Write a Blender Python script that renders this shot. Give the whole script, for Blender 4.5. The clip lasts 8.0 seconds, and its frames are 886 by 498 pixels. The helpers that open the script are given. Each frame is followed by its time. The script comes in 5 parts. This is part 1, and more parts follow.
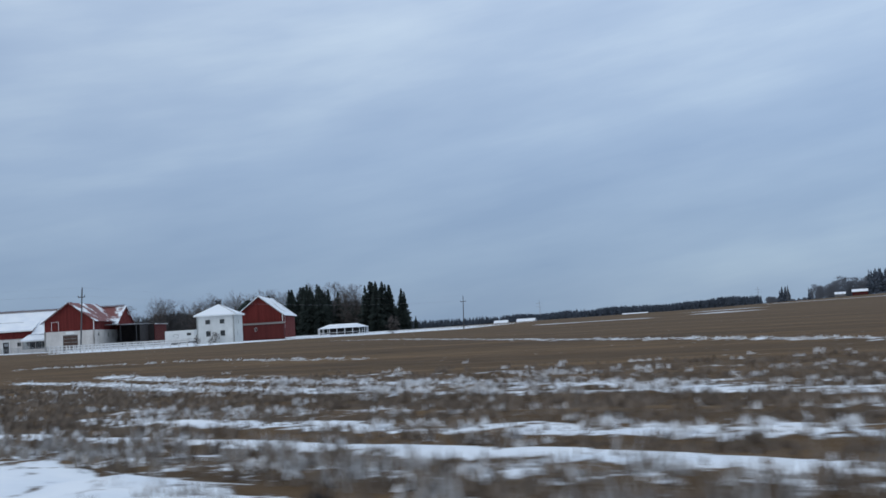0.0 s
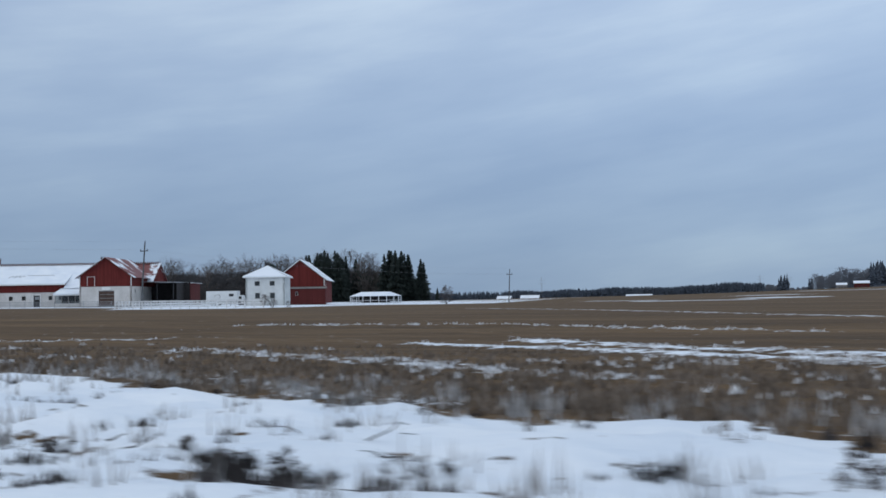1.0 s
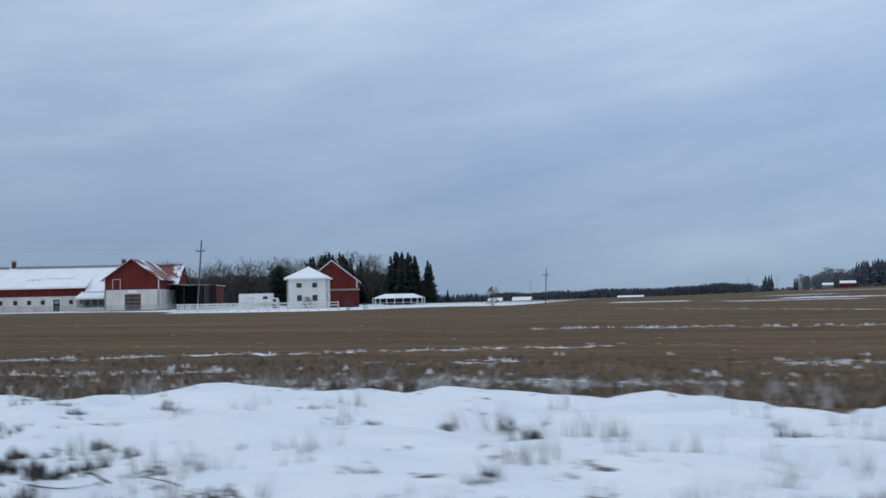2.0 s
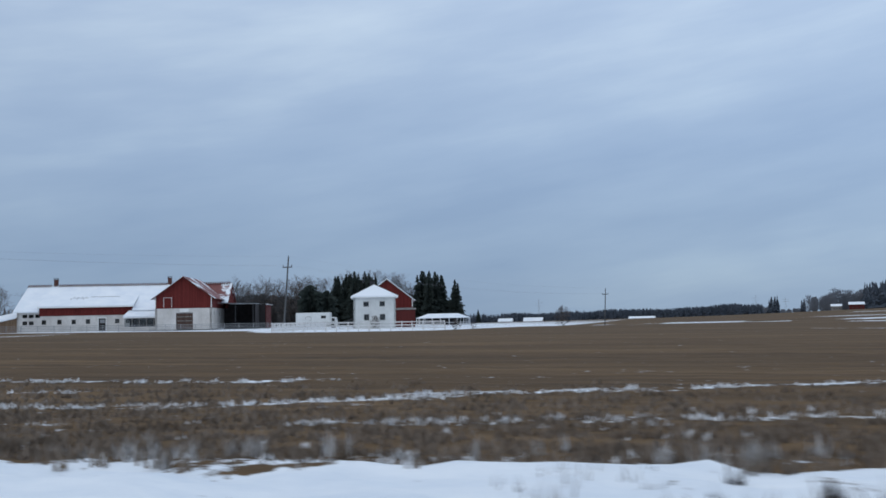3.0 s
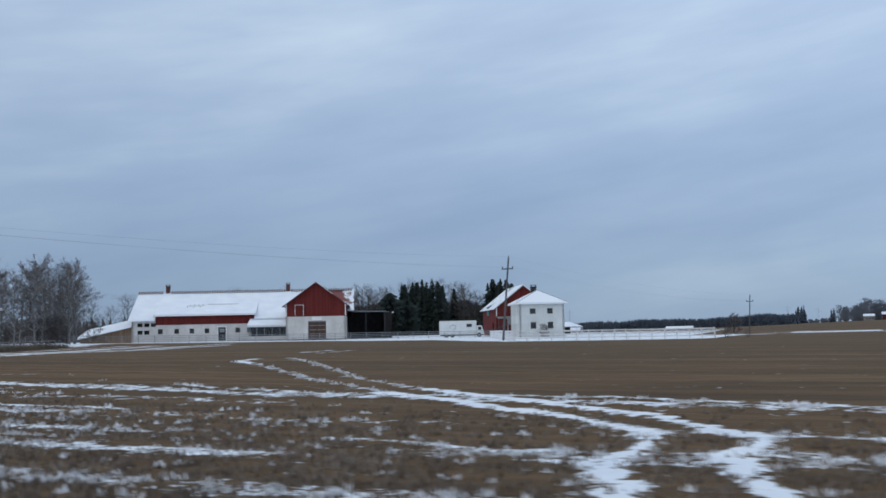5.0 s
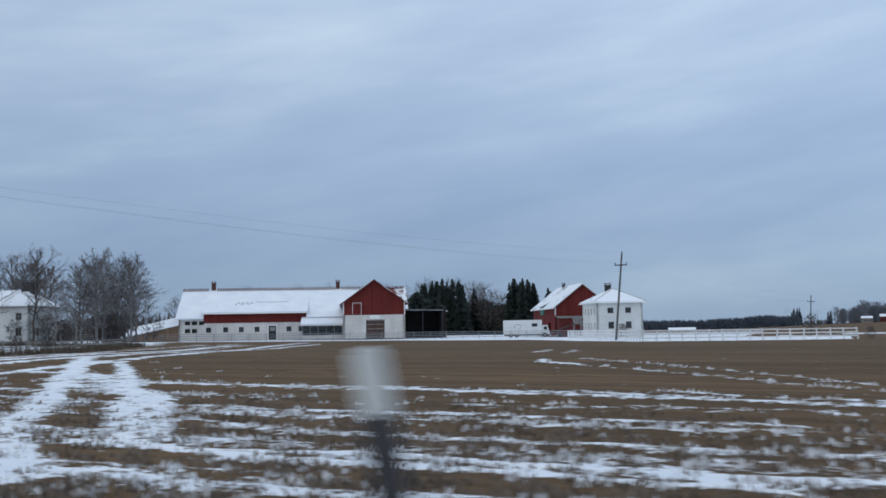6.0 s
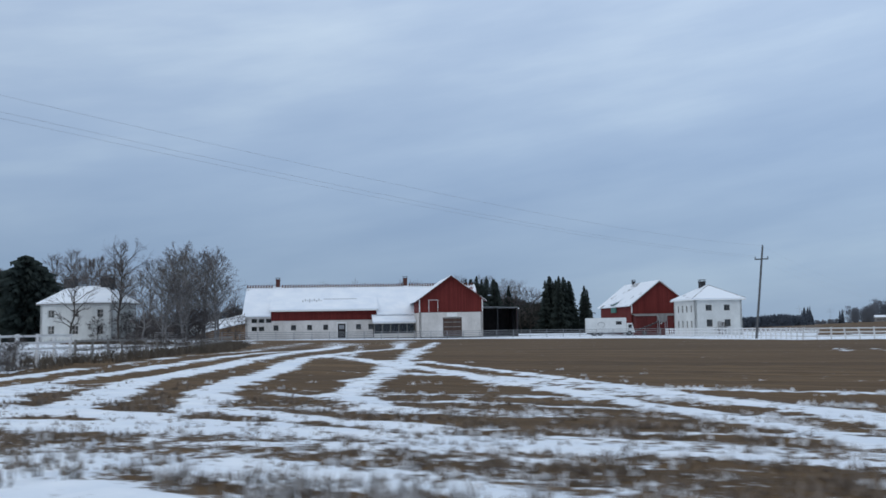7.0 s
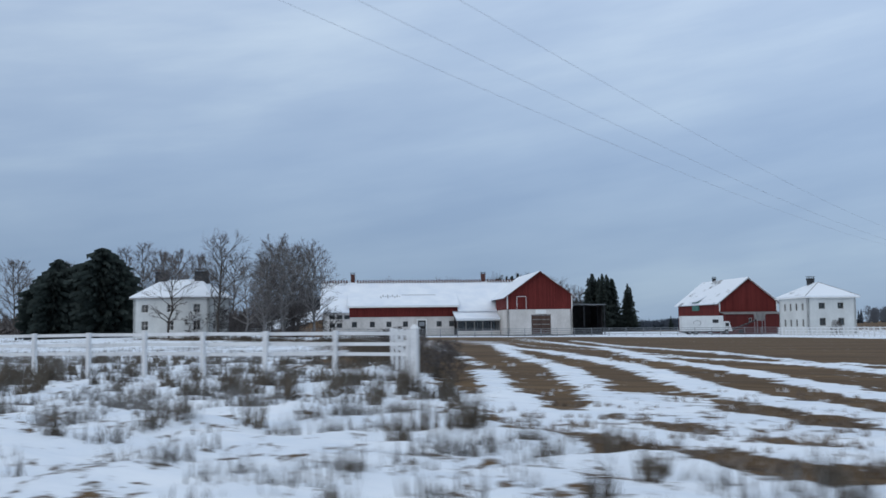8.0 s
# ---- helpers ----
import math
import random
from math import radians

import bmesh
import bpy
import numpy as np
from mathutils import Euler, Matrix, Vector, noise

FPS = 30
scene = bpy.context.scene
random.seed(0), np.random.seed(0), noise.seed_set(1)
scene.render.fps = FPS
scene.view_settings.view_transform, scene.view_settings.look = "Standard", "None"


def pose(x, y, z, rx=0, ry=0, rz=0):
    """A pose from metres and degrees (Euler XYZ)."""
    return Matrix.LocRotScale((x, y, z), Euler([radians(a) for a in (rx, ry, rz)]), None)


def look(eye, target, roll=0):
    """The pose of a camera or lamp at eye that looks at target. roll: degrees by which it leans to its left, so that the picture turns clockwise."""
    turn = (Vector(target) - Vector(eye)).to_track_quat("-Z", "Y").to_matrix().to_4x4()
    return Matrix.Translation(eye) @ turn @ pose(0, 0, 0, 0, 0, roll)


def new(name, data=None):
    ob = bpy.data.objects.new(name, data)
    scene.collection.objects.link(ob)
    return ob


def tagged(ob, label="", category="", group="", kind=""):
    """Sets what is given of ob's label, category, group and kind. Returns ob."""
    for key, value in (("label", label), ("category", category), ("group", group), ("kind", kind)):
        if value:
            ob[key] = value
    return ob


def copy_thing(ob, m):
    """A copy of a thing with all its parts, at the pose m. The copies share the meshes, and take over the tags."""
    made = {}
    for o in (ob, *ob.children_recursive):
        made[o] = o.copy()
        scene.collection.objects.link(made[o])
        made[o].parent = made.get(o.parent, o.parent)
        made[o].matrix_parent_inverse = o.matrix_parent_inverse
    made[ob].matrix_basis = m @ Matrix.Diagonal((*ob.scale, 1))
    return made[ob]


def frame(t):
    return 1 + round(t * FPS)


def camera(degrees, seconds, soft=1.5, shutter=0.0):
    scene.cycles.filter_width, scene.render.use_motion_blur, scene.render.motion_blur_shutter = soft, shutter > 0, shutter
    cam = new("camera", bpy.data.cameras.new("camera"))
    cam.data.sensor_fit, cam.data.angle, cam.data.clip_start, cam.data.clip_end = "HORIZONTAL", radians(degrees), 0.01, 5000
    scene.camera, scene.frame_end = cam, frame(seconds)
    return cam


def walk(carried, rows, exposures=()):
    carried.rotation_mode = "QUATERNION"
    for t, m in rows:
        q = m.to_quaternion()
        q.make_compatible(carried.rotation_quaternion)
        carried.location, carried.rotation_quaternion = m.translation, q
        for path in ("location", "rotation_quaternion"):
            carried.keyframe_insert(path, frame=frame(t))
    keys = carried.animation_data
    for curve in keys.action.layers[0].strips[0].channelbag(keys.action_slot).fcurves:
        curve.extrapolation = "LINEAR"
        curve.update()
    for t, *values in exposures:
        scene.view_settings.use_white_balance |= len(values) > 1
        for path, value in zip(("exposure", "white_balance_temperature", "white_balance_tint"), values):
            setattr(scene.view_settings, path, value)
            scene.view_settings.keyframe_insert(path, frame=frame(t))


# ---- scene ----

# ---------------------------------------------------------------- camera and walk
cam = camera(49.74, 8.0, soft=1.6, shutter=0.16)
SPEED, RISE, EYE = 19.5, 0.1169, 1.3      # metres a second along -x, climb a second, first eye height
VIEW = [  # seconds, yaw to the left, pitch up, roll
    (0.0, 26.35, 4.45, -3.55), (0.1, 26.19, 4.18, -2.77), (0.2, 25.95, 3.62, -2.21), (0.3, 25.80, 3.28, -1.17),
    (0.4, 25.68, 2.97, -0.96), (0.5, 25.64, 3.00, -0.96), (1.0, 25.67, 2.84, -0.98), (1.5, 24.84, 2.56, -1.23),
    (2.8, 23.49, 4.04, -1.20), (3.0, 23.47, 4.18, -1.19), (3.5, 23.58, 4.35, -1.46), (4.0, 23.69, 4.49, -1.80),
    (4.5, 23.46, 4.69, -1.55), (4.7, 23.36, 4.74, -1.39), (5.8, 22.55, 4.93, -1.04), (6.0, 22.19, 4.83, -1.00),
    (6.5, 21.92, 4.71, -0.98), (7.0, 21.92, 4.76, -0.95), (7.5, 22.06, 4.65, -0.99), (8.0, 22.01, 4.64, -0.65),
]
ROWS = []
for t, yaw, pitch, roll in VIEW:
    eye = Vector((-SPEED * t, 0.0, EYE + RISE * t))
    way = Vector((-math.sin(radians(yaw)) * math.cos(radians(pitch)), math.cos(radians(yaw)) * math.cos(radians(pitch)), math.sin(radians(pitch))))
    ROWS.append((t, look(eye, eye + way, roll)))
walk(cam, ROWS)


# ---------------------------------------------------------------- node helpers
def node(tree, kind, **values):
    n = tree.nodes.new(kind)
    for key, value in values.items():
        if key in n.inputs:
            n.inputs[key].default_value = value
    return n


def ramp(tree, source, stops):
    n = tree.nodes.new("ShaderNodeValToRGB")
    e = n.color_ramp.elements
    while len(e) < len(stops):
        e.new(0.5)
    for slot, (at, col) in zip(e, stops):
        slot.position, slot.color = at, (*col, 1.0)
    tree.links.new(source, n.inputs["Fac"])
    return n


def mixed(tree, fac, a, b, blend="MIX"):
    n = tree.nodes.new("ShaderNodeMix")
    n.data_type, n.blend_type = "RGBA", blend
    for slot, value in ((0, fac), (6, a), (7, b)):
        if isinstance(value, (int, float)):
            n.inputs[slot].default_value = value
        elif isinstance(value, tuple):
            n.inputs[slot].default_value = (*value, 1.0)
        else:
            tree.links.new(value, n.inputs[slot])
    return n.outputs[2]


def maths(tree, op, a, b=0.0, c=0.0, clamp=False):
    n = tree.nodes.new("ShaderNodeMath")
    n.operation, n.use_clamp = op, clamp
    for slot, value in enumerate((a, b, c)):
        if isinstance(value, (int, float)):
            n.inputs[slot].default_value = value
        else:
            tree.links.new(value, n.inputs[slot])
    return n.outputs[0]


def noise_fac(tree, coord, scale, detail=4.0, stretch=(1, 1, 1), rough=0.55):
    m = tree.nodes.new("ShaderNodeMapping")
    m.inputs["Scale"].default_value = stretch
    tree.links.new(coord, m.inputs["Vector"])
    n = node(tree, "ShaderNodeTexNoise", Scale=scale, Detail=detail, Roughness=rough)
    tree.links.new(m.outputs[0], n.inputs["Vector"])
    return n.outputs["Fac"]


def material(name):
    m = bpy.data.materials.new(name)
    m.use_nodes = True
    return m, m.node_tree, m.node_tree.nodes["Principled BSDF"]


def bump(tree, shader, height, strength, distance):
    b = node(tree, "ShaderNodeBump", Strength=strength, Distance=distance)
    tree.links.new(height, b.inputs["Height"])
    tree.links.new(b.outputs[0], shader.inputs["Normal"])


# ---------------------------------------------------------------- sky and light
world = bpy.data.worlds.new("overcast_winter_sky")
scene.world = world
world.use_nodes = True
wt = world.node_tree
wt.nodes.clear()
coord = wt.nodes.new("ShaderNodeTexCoord").outputs["Generated"]
sep = wt.nodes.new("ShaderNodeSeparateXYZ")
wt.links.new(coord, sep.inputs[0])
up = maths(wt, "MAXIMUM", sep.outputs[2], 0.0)
grad = ramp(wt, up, [(0.0, (0.285, 0.385, 0.53)), (0.05, (0.305, 0.415, 0.58)), (0.17, (0.365, 0.485, 0.68)), (0.36, (0.49, 0.61, 0.81)), (0.7, (0.72, 0.82, 0.97)), (1.0, (0.86, 0.94, 1.05))])
across = node(wt, "ShaderNodeVectorMath")
across.operation = "DOT_PRODUCT"
wt.links.new(coord, across.inputs[0])
across.inputs[1].default_value = (0.92, 0.40, 0.0)
ahead = node(wt, "ShaderNodeVectorMath")
ahead.operation = "DOT_PRODUCT"
wt.links.new(coord, ahead.inputs[0])
ahead.inputs[1].default_value = (-0.40, 0.92, 0.0)
comb = wt.nodes.new("ShaderNodeCombineXYZ")
wt.links.new(across.outputs["Value"], comb.inputs[0])
wt.links.new(sep.outputs[2], comb.inputs[1])
wt.links.new(ahead.outputs["Value"], comb.inputs[2])
turned = wt.nodes.new("ShaderNodeMapping")
turned.inputs["Rotation"].default_value = (0, 0, radians(-8))
wt.links.new(comb.outputs[0], turned.inputs["Vector"])
wide = noise_fac(wt, turned.outputs[0], 2.2, 4.0, (1.0, 2.4, 0.6), 0.5)
fine = noise_fac(wt, turned.outputs[0], 4.5, 5.0, (1.0, 5.5, 0.6), 0.55)
both = maths(wt, "ADD", maths(wt, "MULTIPLY", wide, 0.6), maths(wt, "MULTIPLY", fine, 0.4))
cloud = ramp(wt, both, [(0.34, (0.82, 0.85, 0.90)), (0.52, (0.98, 0.98, 0.985)), (0.68, (1.22, 1.17, 1.09))])
layer = mixed(wt, 1.0, grad.outputs[0], cloud.outputs[0], "MULTIPLY")
thin = maths(wt, "ADD", maths(wt, "MULTIPLY", across.outputs["Value"], 0.14), 1.0)   # thinner cloud towards the east
layer = mixed(wt, 1.0, layer, thin, "MULTIPLY")
layer = mixed(wt, 1.0, layer, (0.982, 1.003, 1.0), "MULTIPLY")
blue = node(wt, "ShaderNodeTexSky")
blue.sky_type, blue.sun_disc, blue.sun_elevation, blue.sun_rotation = "NISHITA", False, radians(14), radians(200)
haze = mixed(wt, 1.0, blue.outputs[0], (0.004, 0.004, 0.004), "MULTIPLY")
total = mixed(wt, 1.0, layer, haze, "ADD")
bg = node(wt, "ShaderNodeBackground", Strength=0.965)
wt.links.new(total, bg.inputs["Color"])
wt.links.new(bg.outputs[0], wt.nodes.new("ShaderNodeOutputWorld").inputs[0])

sun = new("sun", bpy.data.lights.new("sun", "SUN"))
sun.data.energy, sun.data.angle, sun.data.color = 0.55, radians(40), (1.0, 0.96, 0.92)
sun.matrix_world = look((0, 0, 50), (60, 120, 0))


# ---------------------------------------------------------------- materials
def snow_material():
    m, t, p = material("snow")
    c = t.nodes.new("ShaderNodeTexCoord").outputs["Object"]
    big, small = noise_fac(t, c, 0.35), noise_fac(t, c, 6.0, 6.0)
    t.links.new(ramp(t, big, [(0.3, (0.70, 0.75, 0.82)), (0.7, (0.82, 0.85, 0.89))]).outputs[0], p.inputs["Base Color"])
    p.inputs["Roughness"].default_value = 0.75
    bump(t, p, small, 0.5, 0.05)
    return m


def ground_material():
    """Stubble, frozen soil and snow; the sheet's own attribute says how thick the snow lies."""
    m, t, p = material("winter_field")
    c = t.nodes.new("ShaderNodeTexCoord").outputs["Object"]
    a = t.nodes.new("ShaderNodeAttribute")
    a.attribute_name = "snow"
    rough = noise_fac(t, c, 0.9, 6.0, (0.55, 1.0, 1.0), 0.65)
    grain = noise_fac(t, c, 4.5, 6.0, (1, 1, 1), 0.7)
    straw = noise_fac(t, c, 0.12, 5.0, (0.16, 1.5, 1.0), 0.6)
    rows = noise_fac(t, c, 0.55, 3.0, (0.12, 2.2, 1.0), 0.6)
    soil = ramp(t, maths(t, "ADD", maths(t, "MULTIPLY", straw, 0.5), maths(t, "MULTIPLY", rows, 0.5)),
                [(0.36, (0.044, 0.0262, 0.0115)), (0.49, (0.088, 0.0515, 0.0225)), (0.62, (0.150, 0.092, 0.044))])
    soil2 = mixed(t, maths(t, "MULTIPLY", grain, 0.4), soil.outputs[0], (0.124, 0.081, 0.046))
    white = ramp(t, rough, [(0.3, (0.66, 0.72, 0.80)), (0.7, (0.82, 0.85, 0.89))])
    clump = noise_fac(t, c, 1.7, 4.0, (1, 1, 1), 0.6)
    lift = maths(t, "ADD", a.outputs["Fac"], maths(t, "ADD", maths(t, "MULTIPLY", maths(t, "SUBTRACT", clump, 0.5), 1.9), maths(t, "MULTIPLY", maths(t, "SUBTRACT", grain, 0.5), 1.2)))
    cover = ramp(t, lift, [(0.42, (0, 0, 0)), (0.62, (1, 1, 1))])
    t.links.new(mixed(t, cover.outputs[0], soil2, white.outputs[0]), p.inputs["Base Color"])
    p.inputs["Roughness"].default_value = 0.9
    p.inputs["Specular IOR Level"].default_value = 0.2
    bump(t, p, maths(t, "ADD", grain, maths(t, "MULTIPLY", cover.outputs[0], 0.6)), 0.6, 0.06)
    return m


def plain(name, low, high, scale=1.5, stretch=(1, 1, 1), rough=0.8, strength=0.3, distance=0.01, metal=0.0, spec=0.3):
    """A painted, wooden or mineral surface with variation at two scales and fine relief."""
    m, t, p = material(name)
    c = t.nodes.new("ShaderNodeTexCoord").outputs["Object"]
    one, two = noise_fac(t, c, scale, 5.0, stretch), noise_fac(t, c, scale * 9, 4.0, stretch)
    both = maths(t, "ADD", maths(t, "MULTIPLY", one, 0.65), maths(t, "MULTIPLY", two, 0.35))
    t.links.new(ramp(t, both, [(0.32, low), (0.68, high)]).outputs[0], p.inputs["Base Color"])
    p.inputs["Roughness"].default_value, p.inputs["Metallic"].default_value = rough, metal
    p.inputs["Specular IOR Level"].default_value = spec
    bump(t, p, two, strength, distance)
    return m


def boards(name, low, high, width=0.16):
    """Upright timber cladding, with joints between the boards."""
    m, t, p = material(name)
    c = t.nodes.new("ShaderNodeTexCoord").outputs["Object"]
    s = t.nodes.new("ShaderNodeSeparateXYZ")
    t.links.new(c, s.inputs[0])
    along = maths(t, "DIVIDE", maths(t, "ADD", s.outputs[0], s.outputs[1]), width)
    joint = maths(t, "LESS_THAN", maths(t, "FRACT", along), 0.12)
    wn = t.nodes.new("ShaderNodeTexWhiteNoise")
    wn.noise_dimensions = "1D"
    t.links.new(maths(t, "FLOOR", along), wn.inputs["W"])
    age = noise_fac(t, c, 0.6, 5.0, (1, 1, 0.35))
    tone = maths(t, "ADD", maths(t, "MULTIPLY", wn.outputs["Value"], 0.4), maths(t, "MULTIPLY", age, 0.6))
    col = ramp(t, tone, [(0.2, low), (0.75, high)])
    dark = tuple(v * 0.45 for v in low)
    t.links.new(mixed(t, joint, col.outputs[0], dark), p.inputs["Base Color"])
    p.inputs["Roughness"].default_value = 0.85
    p.inputs["Specular IOR Level"].default_value = 0.2
    bump(t, p, maths(t, "SUBTRACT", 1.0, joint), 0.6, 0.02)
    return m


def patchy_roof(name, bare_low, bare_high, edge, scale=0.22, stretch=(1, 1, 1)):
    """Sheet-metal or tiled roofing with snow that has slid off in places."""
    m, t, p = material(name)
    c = t.nodes.new("ShaderNodeTexCoord").outputs["Object"]
    one, two = noise_fac(t, c, scale, 4.0, stretch), noise_fac(t, c, 2.5, 5.0)
    bare = ramp(t, two, [(0.3, bare_low), (0.7, bare_high)])
    cover = ramp(t, maths(t, "ADD", one, maths(t, "MULTIPLY", maths(t, "SUBTRACT", two, 0.5), 0.25)), [(edge - 0.03, (0, 0, 0)), (edge + 0.04, (1, 1, 1))])
    t.links.new(mixed(t, cover.outputs[0], bare.outputs[0], (0.78, 0.82, 0.87)), p.inputs["Base Color"])
    p.inputs["Roughness"].default_value = 0.6
    bump(t, p, maths(t, "ADD", cover.outputs[0], maths(t, "MULTIPLY", two, 0.2)), 0.6, 0.06)
    return m


def glass_material():
    m, t, p = material("window_glass")
    p.inputs["Base Color"].default_value = (0.55, 0.6, 0.62, 1)
    p.inputs["Roughness"].default_value = 0.05
    p.inputs["Transmission Weight"].default_value = 1.0
    p.inputs["IOR"].default_value = 1.5
    return m


SNOW, FIELD, GLASS = snow_material(), ground_material(), glass_material()
RED = boards("red_ochre_boards", (0.100, 0.0155, 0.014), (0.175, 0.031, 0.026))
# darker copy of RED: a dull red with shade put into the colour
DARKRED = boards("dull_shaded_red_boards", (0.075, 0.016, 0.015), (0.12, 0.026, 0.023), 0.2)
BROWNBOARD = boards("bare_grey_brown_boards", (0.16, 0.10, 0.06), (0.30, 0.20, 0.13), 0.2)
DOORWOOD = boards("brown_door_boards", (0.07, 0.045, 0.036), (0.12, 0.075, 0.06), 0.25)
PLASTER = plain("whitewashed_plaster", (0.46, 0.435, 0.405), (0.70, 0.67, 0.64), 0.35, (1, 1, 0.5), 0.85, 0.3, 0.01)
WALLWHITE = plain("white_rendered_wall", (0.50, 0.515, 0.505), (0.68, 0.695, 0.68), 0.4, (1, 1, 0.5), 0.8, 0.2, 0.01)
TRIM = plain("white_painted_wood", (0.70, 0.70, 0.68), (0.84, 0.84, 0.82), 2.0, (1, 1, 1), 0.6)
FENCEWHITE = plain("weathered_white_paint", (0.60, 0.61, 0.62), (0.82, 0.83, 0.84), 1.2, (1, 1, 1), 0.7)
GREYWOOD = plain("weathered_grey_wood", (0.14, 0.135, 0.13), (0.30, 0.29, 0.28), 1.5, (1, 1, 0.2), 0.85)
WIREGREY = plain("weathered_wire", (0.28, 0.30, 0.33), (0.40, 0.42, 0.45), 2.0, (1, 1, 1), 0.5)
POLEWOOD = plain("tarred_pole_wood", (0.060, 0.062, 0.066), (0.13, 0.135, 0.14), 1.2, (1, 1, 0.1), 0.85)
STEEL = plain("grey_galvanised_steel", (0.20, 0.21, 0.22), (0.36, 0.37, 0.38), 2.0, (1, 1, 1), 0.5, metal=0.6)
BRICK = plain("dark_red_brick", (0.058, 0.025, 0.021), (0.12, 0.050, 0.040), 3.0, (1, 1, 3), 0.9)
SOOT = plain("sooty_dark_metal", (0.018, 0.019, 0.021), (0.045, 0.046, 0.05), 2.0, (1, 1, 1), 0.6)
TEAL = plain("faded_green_sheet", (0.05, 0.15, 0.13), (0.10, 0.25, 0.21), 1.0)
ROOFGREY = patchy_roof("grey_metal_roof_with_snow", (0.22, 0.22, 0.23), (0.36, 0.36, 0.37), 0.50)
ROOFSNOW = patchy_roof("snowy_sheet_roof", (0.16, 0.165, 0.17), (0.30, 0.30, 0.31), 0.37, 0.30, (1, 0.5, 1))
ROOFRED = patchy_roof("red_tiled_roof_with_snow", (0.12, 0.03, 0.028), (0.22, 0.055, 0.05), 0.54)
VAN = plain("white_lorry_panel", (0.58, 0.60, 0.60), (0.74, 0.76, 0.76), 0.8, (1, 1, 1), 0.45)
RUBBER = plain("black_rubber", (0.015, 0.015, 0.016), (0.03, 0.03, 0.031), 3.0)
NEEDLE = plain("spruce_needles", (0.014, 0.021, 0.019), (0.036, 0.050, 0.043), 0.8, (1, 1, 1), 0.8)
# needles paler and bluer than NEEDLE: distance haze is put into the colour
FARNEEDLE = plain("hazed_conifer_wood", (0.042, 0.054, 0.072), (0.085, 0.103, 0.132), 0.1, (1, 1, 1), 0.9)
GREYGROVE = plain("grey_leafless_grove", (0.036, 0.037, 0.040), (0.082, 0.083, 0.088), 0.3, (1, 1, 1), 0.9)
# lighter, bluer version of GREYGROVE, with haze mixed into its colour
FARGROVE = plain("hazed_leafless_grove", (0.10, 0.112, 0.135), (0.17, 0.185, 0.215), 0.15, (1, 1, 1), 0.9)
DARKSCRUB = plain("dark_scrub", (0.020, 0.018, 0.018), (0.062, 0.052, 0.049), 1.5, (1, 1, 1), 0.85)
BARK = plain("dark_bark", (0.045, 0.038, 0.034), (0.10, 0.088, 0.078), 2.0, (1, 1, 0.3), 0.9)
TWIG = plain("bare_twigs", (0.080, 0.070, 0.068), (0.165, 0.145, 0.14), 0.6, (1, 1, 1), 0.9)
BIRCH = plain("birch_bark", (0.10, 0.095, 0.092), (0.27, 0.26, 0.255), 1.6, (1, 1, 0.6), 0.85)
DRYGRASS = plain("dry_winter_grass", (0.10, 0.078, 0.055), (0.27, 0.22, 0.17), 0.5, (1, 1, 1), 0.9)
STUBBLE = plain("brown_straw_stubble", (0.118, 0.091, 0.069), (0.250, 0.203, 0.164), 0.5, (1, 1, 1), 0.9)
WEED = plain("grey_withered_weeds", (0.115, 0.108, 0.100), (0.25, 0.24, 0.23), 0.5, (1, 1, 1), 0.9)
DARKGRASS = plain("dark_dead_grass", (0.060, 0.050, 0.038), (0.16, 0.13, 0.10), 0.5, (1, 1, 1), 0.9)
SNOWSTRAW = plain("snow_dusted_straw", (0.48, 0.475, 0.475), (0.84, 0.86, 0.89), 0.6, (1, 1, 1), 0.9)
FROSTGRASS = plain("frosted_stubble", (0.24, 0.225, 0.21), (0.48, 0.47, 0.47), 0.7, (1, 1, 1), 0.9)
ASPHALT = plain("wet_asphalt", (0.035, 0.035, 0.037), (0.065, 0.065, 0.067), 2.0, (1, 1, 1), 0.6)
GREYPOST = plain("pale_plastic_post", (0.46, 0.48, 0.47), (0.60, 0.62, 0.61), 2.0, (1, 1, 1), 0.5)
BLACKPOST = plain("black_plastic_post", (0.02, 0.02, 0.022), (0.045, 0.045, 0.05), 2.0, (1, 1, 1), 0.5)
# near-black; in porch, shed and walker this colour stands in for shade
DARKINSIDE = plain("shade_dark_boards", (0.015, 0.013, 0.013), (0.035, 0.030, 0.030), 1.0)


# ---------------------------------------------------------------- building helpers
def part(name, bm, mat, parent=None, label=""):
    mesh = bpy.data.meshes.new(name)
    bm.normal_update()
    bm.to_mesh(mesh)
    bm.free()
    mesh.materials.append(mat)
    ob = new(name, mesh)
    ob.parent = parent
    return tagged(ob, label)


def thing(name, x, y, z, rz, label, category, group="", kind=""):
    ob = new(name)
    ob.matrix_basis = pose(x, y, z, 0, 0, rz)
    return tagged(ob, label, category, group, kind)


def box(bm, x0, x1, y0, y1, z0, z1, m=None):
    v = [bm.verts.new(m @ Vector(c) if m else c) for c in ((x0, y0, z0), (x1, y0, z0), (x1, y1, z0), (x0, y1, z0), (x0, y0, z1), (x1, y0, z1), (x1, y1, z1), (x0, y1, z1))]
    for f in ((3, 2, 1, 0), (4, 5, 6, 7), (0, 1, 5, 4), (1, 2, 6, 5), (2, 3, 7, 6), (3, 0, 4, 7)):
        bm.faces.new([v[k] for k in f])
    return bm


